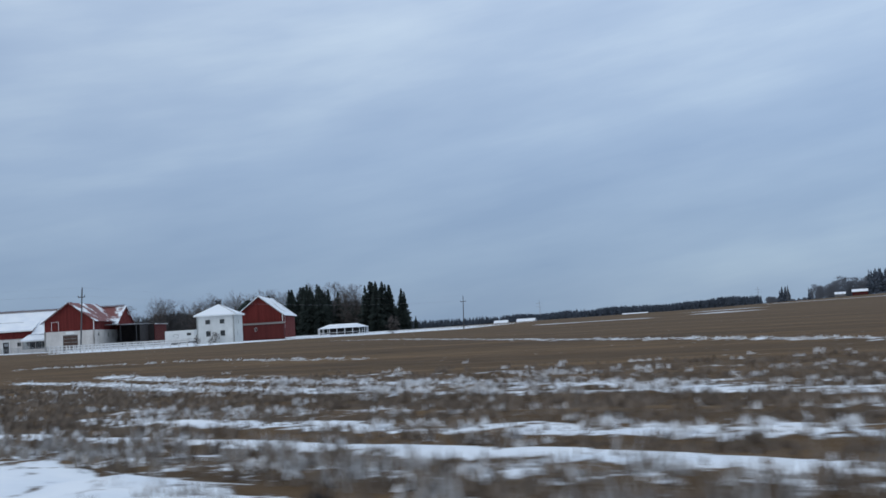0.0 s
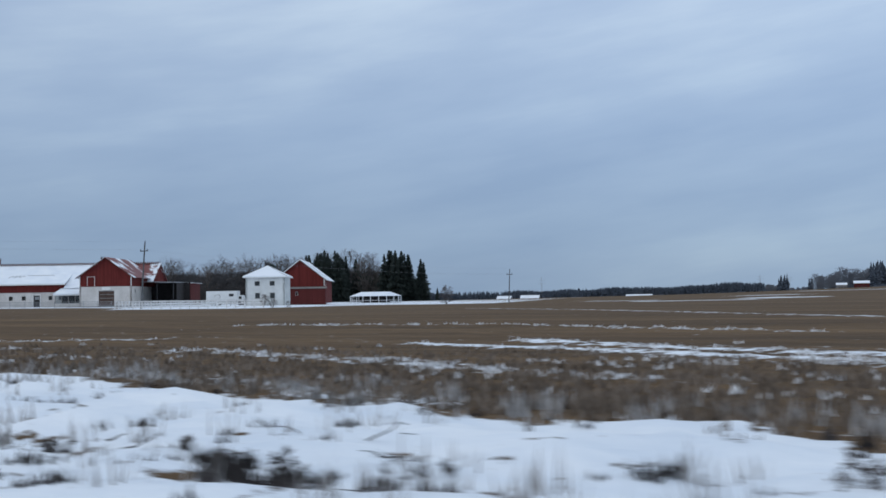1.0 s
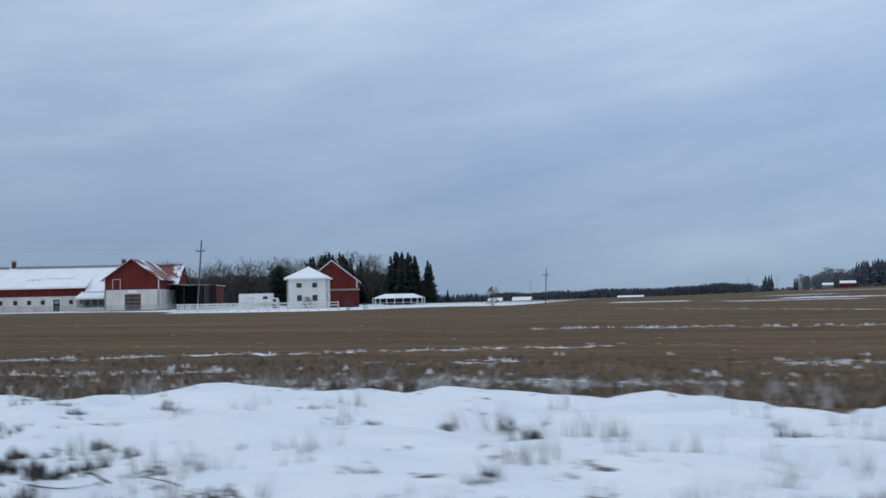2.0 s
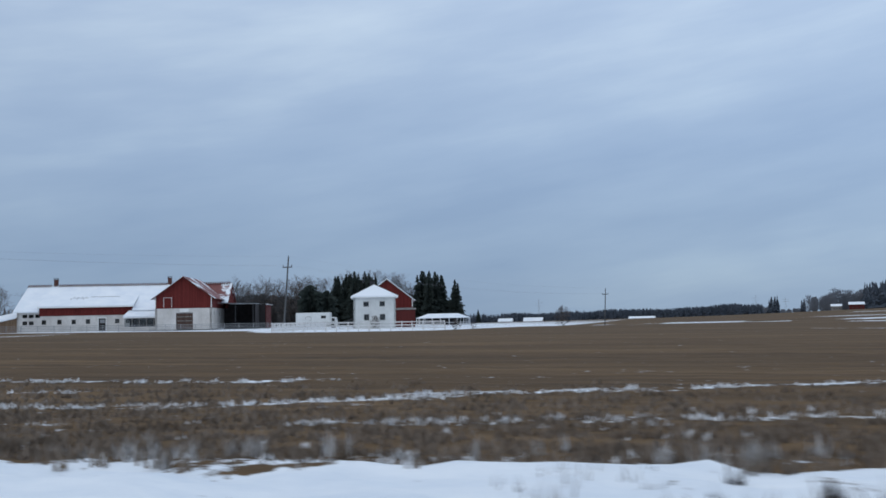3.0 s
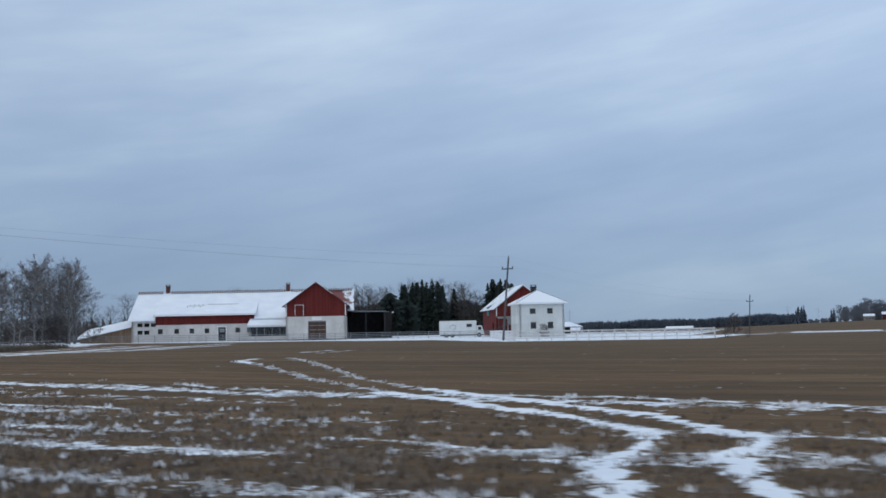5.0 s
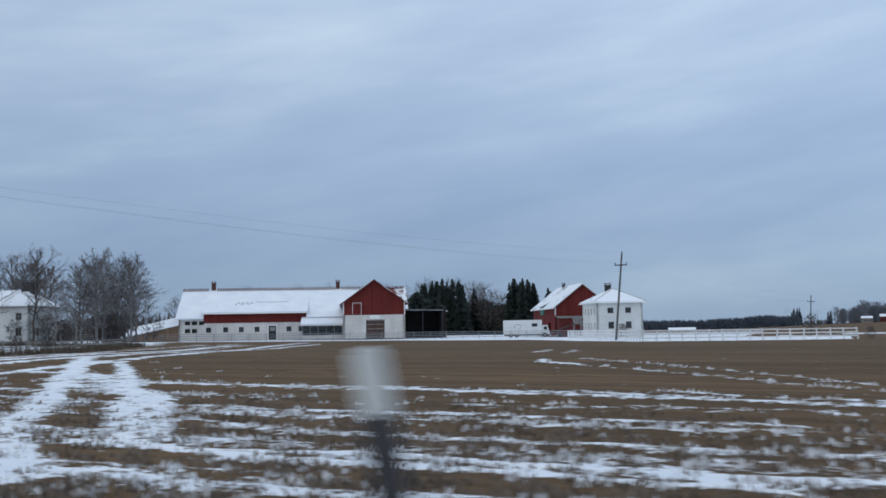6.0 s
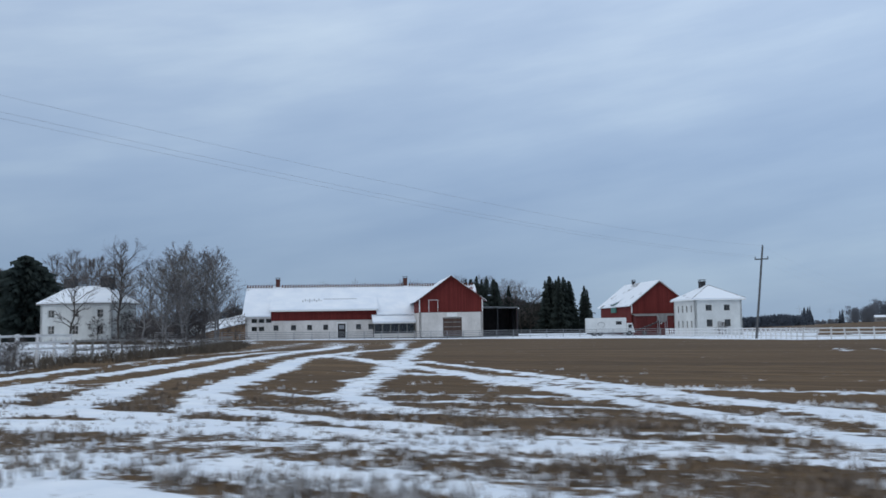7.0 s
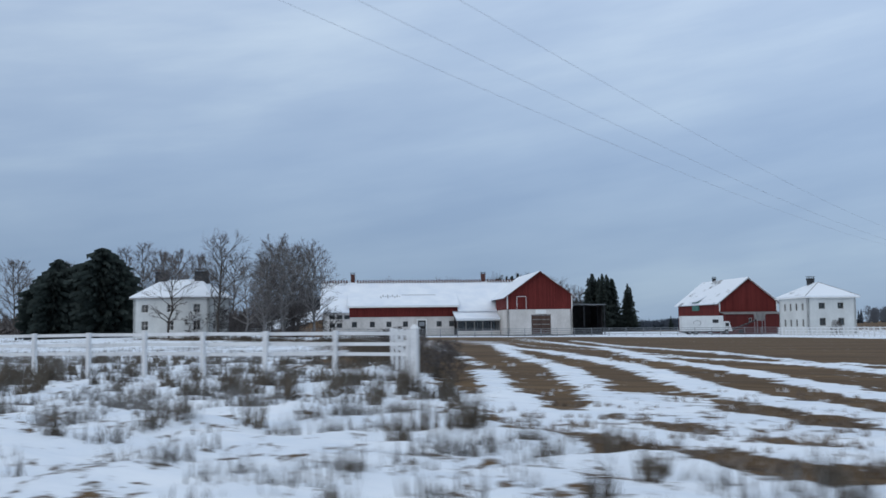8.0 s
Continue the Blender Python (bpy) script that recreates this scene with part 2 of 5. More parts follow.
def solid(bm, bottom, top):
    """A closed body between two rings of as many points."""
    a, b = [bm.verts.new(p) for p in bottom], [bm.verts.new(p) for p in top]
    bm.faces.new(a[::-1])
    bm.faces.new(b)
    for k in range(len(a)):
        j = (k + 1) % len(a)
        bm.faces.new((a[k], a[j], b[j], b[k]))
    return bm


def rod(bm, p, q, r0, r1, sides=6):
    p, q = Vector(p), Vector(q)
    d = (q - p).normalized()
    u = d.orthogonal().normalized()
    w = d.cross(u)
    ring = [[bm.verts.new(c + (u * math.cos(2 * math.pi * k / sides) + w * math.sin(2 * math.pi * k / sides)) * r) for k in range(sides)] for c, r in ((p, r0), (q, r1))]
    for k in range(sides):
        j = (k + 1) % sides
        bm.faces.new((ring[0][k], ring[0][j], ring[1][j], ring[1][k]))
    bm.faces.new(ring[0][::-1])
    bm.faces.new(ring[1])
    return bm


def side(p0, p1):
    """A wall's own frame: x along it from p0, y inwards, z up."""
    d = Vector((p1[0] - p0[0], p1[1] - p0[1], 0)).normalized()
    return Matrix.Translation((p0[0], p0[1], 0)) @ Matrix(((d.x, -d.y, 0, 0), (d.y, d.x, 0, 0), (0, 0, 1, 0), (0, 0, 0, 1)))


def wall(parent, name, mat, p0, p1, z0, z1, holes=(), thick=0.35, label=""):
    """A wall from p0 to p1 with openings (x0, x1, z0, z1) that go through it."""
    m, length = side(p0, p1), math.dist(p0, p1)
    xs = sorted({0.0, length, *[h[0] for h in holes], *[h[1] for h in holes]})
    zs = sorted({z0, z1, *[h[2] for h in holes], *[h[3] for h in holes]})
    bm = bmesh.new()
    for xa, xb in zip(xs, xs[1:]):
        start = None
        for za, zb in zip(zs, zs[1:]):
            open_here = any(h[0] <= (xa + xb) / 2 <= h[1] and h[2] <= (za + zb) / 2 <= h[3] for h in holes)
            if not open_here and start is None:
                start = za
            if open_here and start is not None:
                box(bm, xa, xb, 0, thick, start, za, m)
                start = None
        if start is not None:
            box(bm, xa, xb, 0, thick, start, z1, m)
    return part(name, bm, mat, parent, label)


def window(parent, m, x0, x1, z0, z1, bars=(1, 1), mat=None, inset=0.1, width=0.07):
    """A window: frame with glazing bars, and its panes."""
    bm = bmesh.new()
    for a in ((x0, x0 + width, z0, z1), (x1 - width, x1, z0, z1), (x0 + width, x1 - width, z0, z0 + width), (x0 + width, x1 - width, z1 - width, z1)):
        box(bm, a[0], a[1], inset, inset + 0.07, a[2], a[3], m)
    for k in range(1, bars[0] + 1):
        x = x0 + (x1 - x0) * k / (bars[0] + 1)
        box(bm, x - 0.025, x + 0.025, inset + 0.01, inset + 0.06, z0 + width, z1 - width, m)
    for k in range(1, bars[1] + 1):
        z = z0 + (z1 - z0) * k / (bars[1] + 1)
        box(bm, x0 + width, x1 - width, inset + 0.012, inset + 0.058, z - 0.025, z + 0.025, m)
    frame_ob = part("window", bm, mat or TRIM, parent)
    bm = bmesh.new()
    box(bm, x0 + width, x1 - width, inset + 0.03, inset + 0.036, z0 + width, z1 - width, m)
    part("pane", bm, GLASS, frame_ob).visible_shadow = False
    return frame_ob


def roof_slab(bm, a, b, c, d, thick):
    """A slab over the four corners a, b, c, d (round the plane), thickened upwards."""
    up_v = Vector((0, 0, thick))
    return solid(bm, [Vector(p) for p in (a, b, c, d)], [Vector(p) + up_v for p in (a, b, c, d)])


# ---------------------------------------------------------------- ground
def lattice(x, y, seed):
    h = np.sin(x * 127.1 + y * 311.7 + seed * 74.7) * 43758.5453
    return h - np.floor(h)


def value_noise(x, y, seed):
    xi, yi = np.floor(x), np.floor(y)
    u, v = x - xi, y - yi
    u, v = u * u * (3 - 2 * u), v * v * (3 - 2 * v)
    a, b = lattice(xi, yi, seed), lattice(xi + 1, yi, seed)
    c, d = lattice(xi, yi + 1, seed), lattice(xi + 1, yi + 1, seed)
    return (a * (1 - u) + b * u) * (1 - v) + (c * (1 - u) + d * u) * v


def fbm(x, y, seed, octaves=3):
    out, amp, total_amp = 0, 1.0, 0.0
    for k in range(octaves):
        out = out + amp * value_noise(x * 2 ** k, y * 2 ** k, seed + k)
        total_amp, amp = total_amp + amp, amp * 0.5
    return out / total_amp


def smooth(a, b, v):
    u = np.clip((v - a) / (b - a), 0, 1)
    return u * u * (3 - 2 * u)


def hump(x, y, cx, cy, sx, sy):
    return np.exp(-((x - cx) / sx) ** 2 - ((y - cy) / sy) ** 2)


def land(x, y):
    """Height of the land."""
    z = 0.12 + 0 * x
    z = z - 0.55 * hump(x, y, -100, 16, 38, 22) - 0.25 * hump(x, y, -40, 20, 40, 40)
    z = z + 0.38 * hump(x, y, -178, 30, 30, 40) + 0.25 * hump(x, y, -140, 70, 40, 35)
    z = z - 1.6 * hump(x, y, -110, 270, 60, 70)
    z = z + 0.8 * hump(x, y, -262, 135, 35, 30)
    z = z + smooth(210, 760, y) * np.clip(-3.6 + 0.029 * (x + 262), -4.6, 9.0)
    z = z + 0.4 * (fbm(x / 60, y / 60, 3) - 0.5) * smooth(40, 120, np.hypot(x + 80, y))
    # the road runs on a low bank
    road_z = 0.05 - 0.006 * x
    z = z * smooth(1.9, 6.5, np.abs(y)) + road_z * (1 - smooth(1.9, 6.5, np.abs(y)))
    return z


TRACKS = {  # wheel tracks filled with snow: half width, how full, then the line on the ground
    "a": (0.30, 0.80, ((-131.6, 49.5), (-130.6, 46.5), (-128.6, 44.6))),
    "a_thin": (0.20, 0.50, ((-128.6, 44.6), (-126.1, 42.4), (-118.0, 34.0), (-112, 28.9))),
    "a_near": (0.30, 0.90, ((-112, 28.9), (-104.2, 23.4), (-101.6, 20.5), (-101.3, 18.7), (-101.5, 15.9), (-99.8, 11.1), (-98.5, 6.5))),
    "b": (0.30, 0.80, ((-129.4, 50.5), (-127.5, 48.5))),
    "b_thin": (0.20, 0.50, ((-127.5, 48.5), (-115.5, 33.8), (-111.1, 30.2))),
    "b_near": (0.30, 0.90, ((-111.1, 30.2), (-102.5, 24.2), (-99.2, 20), (-99.6, 17.2), (-98.6, 13.5), (-96.5, 6.5))),
    "c": (0.55, 0.85, ((-167.2, 54.5), (-149.6, 34.5), (-136.3, 19), (-133, 14.8), (-128.6, 11))),
    "d": (0.34, 0.85, ((-155.9, 44.9), (-139.9, 27.2), (-133.3, 18.8), (-129.8, 15), (-126.7, 14.5), (-118, 14.2))),
    "e": (0.44, 0.95, ((-211.2, 129.2), (-174.0, 47.2), (-169.2, 36.6), (-166.5, 30.3), (-164.0, 23.7))),
    "u": (0.85, 0.92, ((-164.0, 23.7), (-162.6, 20.2), (-161.5, 18.9), (-160.0, 17.2), (-158.4, 16.1), (-156.2, 15.2), (-152.7, 15.2), (-145.7, 16.3))),
    "v": (1.15, 0.85, ((-160.3, 24.5), (-159.2, 20.5), (-157.0, 18.0), (-154.0, 17.2))),
    "f": (0.55, 0.90, ((-206.1, 129), (-188.5, 95.3), (-173.5, 54.5), (-165.6, 36.2), (-162.2, 26.4), (-160.2, 20.0))),
    "g": (0.66, 0.90, ((-198.6, 120.5), (-169.5, 52.3), (-163.5, 39.1), (-158.9, 26.7), (-156.3, 22.6), (-153.6, 18.0), (-140, 15.6))),
    "h": (0.60, 0.88, ((-200.5, 141.6), (-175.2, 84.3), (-164.5, 48.2), (-158.3, 34.9), (-154.9, 26.3), (-150.9, 19.6), (-144, 17.5))),
    "i": (0.55, 0.82, ((-188, 124.9), (-165.7, 66.5), (-156.6, 44.5), (-152.7, 33.9), (-149.5, 24.5), (-146, 20.5))),
    "j": (0.55, 0.75, ((-152.3, 30.3), (-151.9, 34.2), (-147.7, 33.6), (-143.3, 29.7), (-136.3, 24.1), (-130.5, 16.4))),
    "k": (0.30, 0.60, ((-200, 133.7), (-162.5, 61.3), (-155.2, 38.2))),
    "l": (0.30, 0.60, ((-202.3, 130), (-170, 65.6), (-162.5, 49.9))),
    "m": (0.50, 0.56, ((-136, 29.4), (-129.8, 29.6), (-124.1, 29.5), (-116.8, 27.8), (-104.2, 27.0), (-95.1, 25.6))),
    "w": (0.45, 0.60, ((-126.9, 14.2), (-123.4, 15.0), (-118.5, 15.0), (-108, 15.4))),
    "x": (0.35, 0.46, ((-130, 18.4), (-127.8, 18.2), (-121.9, 17.9), (-112, 18))),
    "y": (0.40, 0.60, ((-128.2, 12.1), (-126.0, 11.4), (-123.4, 11.8), (-114, 12))),
    "n": (0.50, 0.42, ((-98.5, 18.2), (-95.9, 17.4), (-92.7, 16.9), (-80, 16.2))),
    "o": (0.50, 0.66, ((-34, 28.2), (-25.0, 24.5), (-19.7, 21.1), (-13.7, 18.5), (-10.1, 17.0), (6, 13.5))),
    "p": (0.48, 0.68, ((-13.5, 12.6), (-11.0, 11.8), (-6, 10.8), (8, 9.2))),
    "q": (0.45, 0.42, ((-53.7, 44.4), (-37.9, 45.2), (-21.8, 36.2))),
    "row_one": (0.40, 0.50, ((-92, 17.5), (-84.5, 17.3), (-76.0, 18.0), (-72.7, 18.9), (-68.0, 21.8))),
    "row_two": (0.38, 0.46, ((-69.6, 22.3), (-64.1, 23.9), (-61.5, 25.5), (-58.1, 26.6), (-47, 30.4))),
    "row_three": (0.36, 0.44, ((-68.1, 15.9), (-62.6, 17.5), (-59.7, 18.2), (-54, 20))),
    "row_four": (0.55, 0.56, ((-88, 13.4), (-82.3, 13.0), (-77.9, 13.0), (-75.5, 13.5))),
    "row_five": (0.40, 0.48, ((-97.6, 26.0), (-92.5, 25.5), (-84.2, 26.2), (-77.7, 26.2), (-74.6, 27.1))),
    "row_six": (0.35, 0.46, ((-94, 21.6), (-87.2, 22.4), (-80, 22.2))),
    "row_seven": (0.40, 0.66, ((-147, 11.2), (-143.4, 11.3), (-139.7, 11.9))),
    "row_eight": (0.40, 0.62, ((-142.2, 15.8), (-139.8, 15.9), (-132, 16.8))),
    "row_nine": (0.55, 0.72, ((-143.0, 27.9), (-139.7, 26.4), (-135.6, 23.2))),
    "s": (0.45, 0.42, ((-140.7, 15.4), (-134.1, 15.7), (-126, 16.4))),
    "spot_one": (0.30, 0.70, ((-136.2, 67.5), (-135.6, 61.6))),
    "spot_two": (0.30, 0.62, ((-134.0, 66.0), (-133.2, 60.5))),
    "strip_one": (0.30, 0.62, ((-152.0, 24.5), (-148.2, 22.8), (-145.3, 23.8), (-140, 22.5), (-132.6, 22.2), (-125.8, 22.7), (-118, 22.4))),
    "strip_two": (0.30, 0.80, ((-147, 13.9), (-142.8, 15.2), (-137.7, 15.8), (-134.2, 15.8), (-130, 14.9), (-124.4, 15.5), (-117, 15.0))),
    "strip_three": (0.28, 0.80, ((-144.2, 11.2), (-138.6, 11.3), (-134.8, 11.6), (-132.2, 11.7), (-127.6, 12.1), (-123.3, 11.6), (-116, 11.8))),
    "strip_four": (0.25, 0.62, ((-143, 17.9), (-139.7, 18.4), (-135.9, 19.7), (-131.9, 19.5), (-127.9, 17.8), (-123.7, 18.1), (-115, 18.0))),
    "strip_five": (0.36, 0.68, ((-142.6, 29.6), (-137.4, 29.6), (-131.2, 30.2), (-125.6, 28.8), (-116, 27.9))),
    "strip_six": (0.24, 0.60, ((-108, 18.2), (-103.7, 17.3), (-97.8, 17.5))),
    "strip_seven": (0.24, 0.60, ((-100.4, 20.9), (-95, 19.9), (-87.5, 18.7), (-81.2, 17.7))),
    "strip_eight": (0.26, 0.56, ((-122.3, 30.7), (-115.2, 28.4), (-109.5, 28.6), (-104.4, 28.6), (-98, 27.0), (-92.6, 25.3), (-87.4, 24.3))),
    "strip_nine": (0.28, 0.80, ((-97, 10.0), (-89, 9.7), (-83, 9.9))),
    "far_line": (0.70, 0.50, ((-62, 96), (-44.5, 78.5), (-17.4, 49.3), (-6.8, 39.3), (-1.2, 32.7), (8, 25))),
    "o_upper": (0.55, 0.60, ((-31, 30), (-24, 26), (-19.9, 24.1), (-11.3, 19.8), (-6.3, 17.6), (-2.8, 15.9), (-0.6, 15.0), (8, 11.8))),
    "p_edge": (0.30, 0.95, ((-18, 11.2), (-11.4, 10.0), (-7.7, 9.3), (-5.0, 8.8), (-3.1, 8.5), (-0.4, 7.9), (8, 6.6))),
    "row_c": (0.30, 0.50, ((-97.8, 17.5), (-89.6, 17.6), (-83.5, 18.2), (-77.9, 18.2))),
    "t": (0.40, 0.42, ((-137.4, 11.2), (-132, 12.2), (-124, 12.9))),
}


def near_line(x, y, line):
    """Distance of each place from a bent line."""
    best = np.full(x.shape, 1e9)
    for (ax, ay), (bx, by) in zip(line, line[1:]):
        dx, dy = bx - ax, by - ay
        u = np.clip(((x - ax) * dx + (y - ay) * dy) / (dx * dx + dy * dy), 0, 1)
        best = np.minimum(best, np.hypot(x - ax - u * dx, y - ay - u * dy))
    return best


def bank_edge(x):
    """How far from the road's middle the snowy verge reaches."""
    return np.interp(x, [-400, -216, -186, -180, -172, -166, -163.2, -161.2, -159, -157, -153.4, -150, -147, -143, -130, -100, -90, -85, -80, -75, -70, -65, -60, -54.5, -49, -41.4, -34.9, -29.3, -23.2, -18.9, -15.3, -11, -8.5, -6.3, -4.6, -3, 40],
                     [400, 122, 66, 54, 36.5, 25.4, 19.6, 16.3, 14.4, 13.3, 12.1, 11.6, 10.9, 9.6, 8.6, 6.4, 8.2, 8.6, 9.1, 9.8, 10.2, 10.8, 11.5, 13.5, 16, 15.4, 14.4, 12.6, 11, 10.1, 9.0, 8.0, 7.6, 7.2, 6.7, 6.2, 5.6])


def yard_edge(x):
    """Where the field ends and the snowy farmyard begins."""
    return np.interp(x, [-700, -300, -230, -195, -165, -150, -140, -127, -113, -100, -60, 0, 500], [95, 110, 158, 168, 152, 131, 120.3, 124, 127.5, 178, 330, 600, 1600])


def row_line(x, y):
    """Runs across the drilled rows, which bow out round the broad part of the verge."""
    return y - 8.5 * np.exp(-((x + 44) / 24) ** 2) * (0.9 + 0.035 * np.clip(y - 8, 0, 24))


HEDGE_LINE = ((-172.0, 34.6), (-174.6, 40.8), (-188, 68), (-203, 95), (-218, 119), (-252, 121))


def snow_depth(x, y):
    """0 bare, 1 closed cover."""
    wob = (fbm(x / 2.2, y / 2.2, 11) - 0.5)
    verge = 1 - smooth(-0.5, 0.6, y - bank_edge(x) - 2.2 * wob)
    west = smooth(-148, -158, x)
    holes = west * 0.20 * smooth(0.38, 0.62, fbm(x / 3.0, y / 2.4, 21)) + smooth(-14, -4, x) * 0.12 * smooth(0.42, 0.62, fbm(x / 1.5, y / 0.8, 23))
    ditch = hump(x, y, -32, 7.2, 19, 1.7) * smooth(0.30, 0.56, fbm(x / 2.6, y / 0.9, 31))
    pocket = smooth(0.60, 0.70, fbm(x / 0.62, y / 0.42, 71)) * smooth(-64, -56, x) * (1 - smooth(-20, -12, x)) * (0.25 + np.exp(-((y - 6.6) / 1.8) ** 2))
    verge = verge * (0.95 - 0.22 * pocket - 0.06 * west - holes - 0.12 * ditch)
    # drilled rows, with snow caught in the furrows between them
    c = row_line(x, y)
    swing = 1.0 * (fbm(x / 14, c / 5.0, 5) - 0.5)
    stripe = 0.5 + 0.5 * np.cos(2 * math.pi * (c + swing - 16.5) / 4.6)
    broken = smooth(0.30, 0.62, fbm(x / 5.0, c / 2.2, 8))
    reach = np.interp(x, [-175, -150, -135, -110, -95, -78, -60, -48, -25, 0, 30], [60, 50, 44, 36, 29, 22, 20, 36, 36, 32, 30])
    fade = 1 - smooth(0.5, 1.0, y / reach)
    field = fade * smooth(0.62, 0.96, stripe) * (0.10 + 0.36 * broken) * (1 - 0.8 * smooth(-146, -154, x)) + 0.10 * smooth(0.55, 0.75, fbm(x / 40, c / 3, 9))
    field = field + 0.10 * smooth(-136, -150, x) * (1 - smooth(24, 50, y)) * smooth(0.5, 0.7, fbm(x / 5, y / 2, 14))
    field = field + 0.40 * smooth(-134, -142, x) * smooth(-156, -148, x) * (1 - smooth(15, 19, y)) * smooth(-164, -158, x) * (0.6 + 0.7 * fbm(x / 2.5, y / 1.0, 15))
    deep = np.maximum(field, verge)
    for half, full, line in TRACKS.values():
        d = near_line(x, y, line) + 1.3 * half * (fbm(x / 1.1, y / 1.1, 17) - 0.5)
        deep = np.maximum(deep, full * (0.78 + 0.4 * fbm(x / 3, y / 3, 19)) * (1 - smooth(half * 0.7, half * 1.6, d)))
    hedge = near_line(x, y, HEDGE_LINE)
    deep = deep * (1 - (1 - smooth(2.0, 7.0, hedge + 5 * wob)) * (0.35 + 0.6 * smooth(0.38, 0.55, fbm(x / 4, y / 4, 29))) * smooth(30, 40, y))
    yard = smooth(-2, 2, y - yard_edge(x) - 4 * wob)
    beyond = 0.75 - 0.75 * smooth(270, 420, y) * (1 - 0.55 * fbm(x / 60, y / 120, 41))
    yard_snow = np.where(x > -140, (0.10 + 0.7 * smooth(0.50, 0.62, fbm(x / 14, y / 12, 43))) * (1 - smooth(260, 330, y)) * (1 - smooth(-122, -110, x)), beyond)
    yard_snow = np.where((x < -115) & (y < 185), 0.8, yard_snow)
    deep = deep * (1 - yard) + yard * np.maximum(yard_snow, 0.05)
    far = smooth(150, 220, y) * smooth(-128, -100, x)
    deep = deep * (1 - far) + far * 0.8 * smooth(0.64, 0.72, fbm(x / 90, y / 30, 47)) * (1 - smooth(500, 800, y))
    for half, line in ((4.0, ((-56, 155), (-43, 157))), (7.0, ((-56, 285), (-38, 240))), (7.0, ((-111, 303), (-96, 300), (-83, 286)))):
        d = near_line(x, y, line) + 1.2 * half * (fbm(x / 6, y / 6, 27) - 0.5)
        deep = np.maximum(deep, 0.85 * (1 - smooth(half * 0.6, half * 1.2, d)))
    return np.clip(deep, 0, 1.05)


def build_ground():
    xs = np.concatenate([-np.geomspace(3500, 330, 40), np.arange(-320, -190, 3.0), np.arange(-190, 30, 0.42), np.geomspace(31, 3200, 45)])
    ys = np.concatenate([-np.geomspace(900, 6, 18), np.arange(-5, 4, 1.5), np.arange(4.2, 30, 0.22), np.arange(30, 45, 0.34), np.geomspace(45.5, 230, 110), np.geomspace(236, 4300, 60)])
    gx, gy = np.meshgrid(xs, ys)
    deep = snow_depth(gx, gy)
    gz = land(gx, gy) + 0.05 * deep * smooth(2.5, 5, np.abs(gy)) + 0.10 * (fbm(gx / 1.1, gy / 0.9, 51) - 0.5) * smooth(3, 6, gy) * (1 - smooth(40, 80, gy))
    lip = 1 - smooth(-0.3, 0.5, gy - bank_edge(gx) - 2.2 * (fbm(gx / 2.2, gy / 2.2, 11) - 0.5))
    gz = gz + lip * (0.02 + 0.32 * (fbm(gx / 1.5, gy / 1.1, 53) - 0.5) + 0.26 * (fbm(gx / 0.9, gy / 0.7, 57) - 0.5)) * smooth(4.5, 7, gy) * (1 - smooth(40, 60, gy))
    gz = gz - 0.12 * (1 - smooth(1.9, 3.0, np.abs(gy)))
    nx, ny = len(xs), len(ys)
    verts = np.stack([gx.ravel(), gy.ravel(), gz.ravel()], 1)
    i = (np.arange(ny - 1)[:, None] * nx + np.arange(nx - 1)[None, :]).ravel()
    faces = np.stack([i, i + 1, i + nx + 1, i + nx], 1)
    mesh = bpy.data.meshes.new("ground")
    mesh.from_pydata(verts.tolist(), [], faces.tolist())
    att = mesh.attributes.new("snow", "FLOAT", "POINT")
    att.data.foreach_set("value", deep.ravel().astype(np.float32))
    mesh.polygons.foreach_set("use_smooth", np.ones(len(mesh.polygons), dtype=bool))
    mesh.materials.append(FIELD)
    ob = new("ground", mesh)
    tagged(ob, "brown stubble field with thin snow, wheel tracks and snowy verge", "field", kind="structure")


build_ground()


def land_at(x, y):
    return float(land(np.array([float(x)]), np.array([float(y)]))[0])


def build_road():
    bm = bmesh.new()
    last = None
    for x in np.linspace(-900, 700, 60):
        z = 0.05 - 0.006 * x
        ring = [bm.verts.new((x, y, z + dz)) for y, dz in ((-5.6, -0.25), (-5.4, 0.0), (-1.9, 0.06), (1.7, 0.0), (1.9, -0.25))]
        if last:
            for k in range(4):
                bm.faces.new((last[k], ring[k], ring[k + 1], last[k + 1]))
        last = ring
    tagged(part("road", bm, ASPHALT), "dark wet asphalt country road beside the field", "road", kind="structure")


build_road()


# ---------------------------------------------------------------- farm buildings
FARM = 28.0


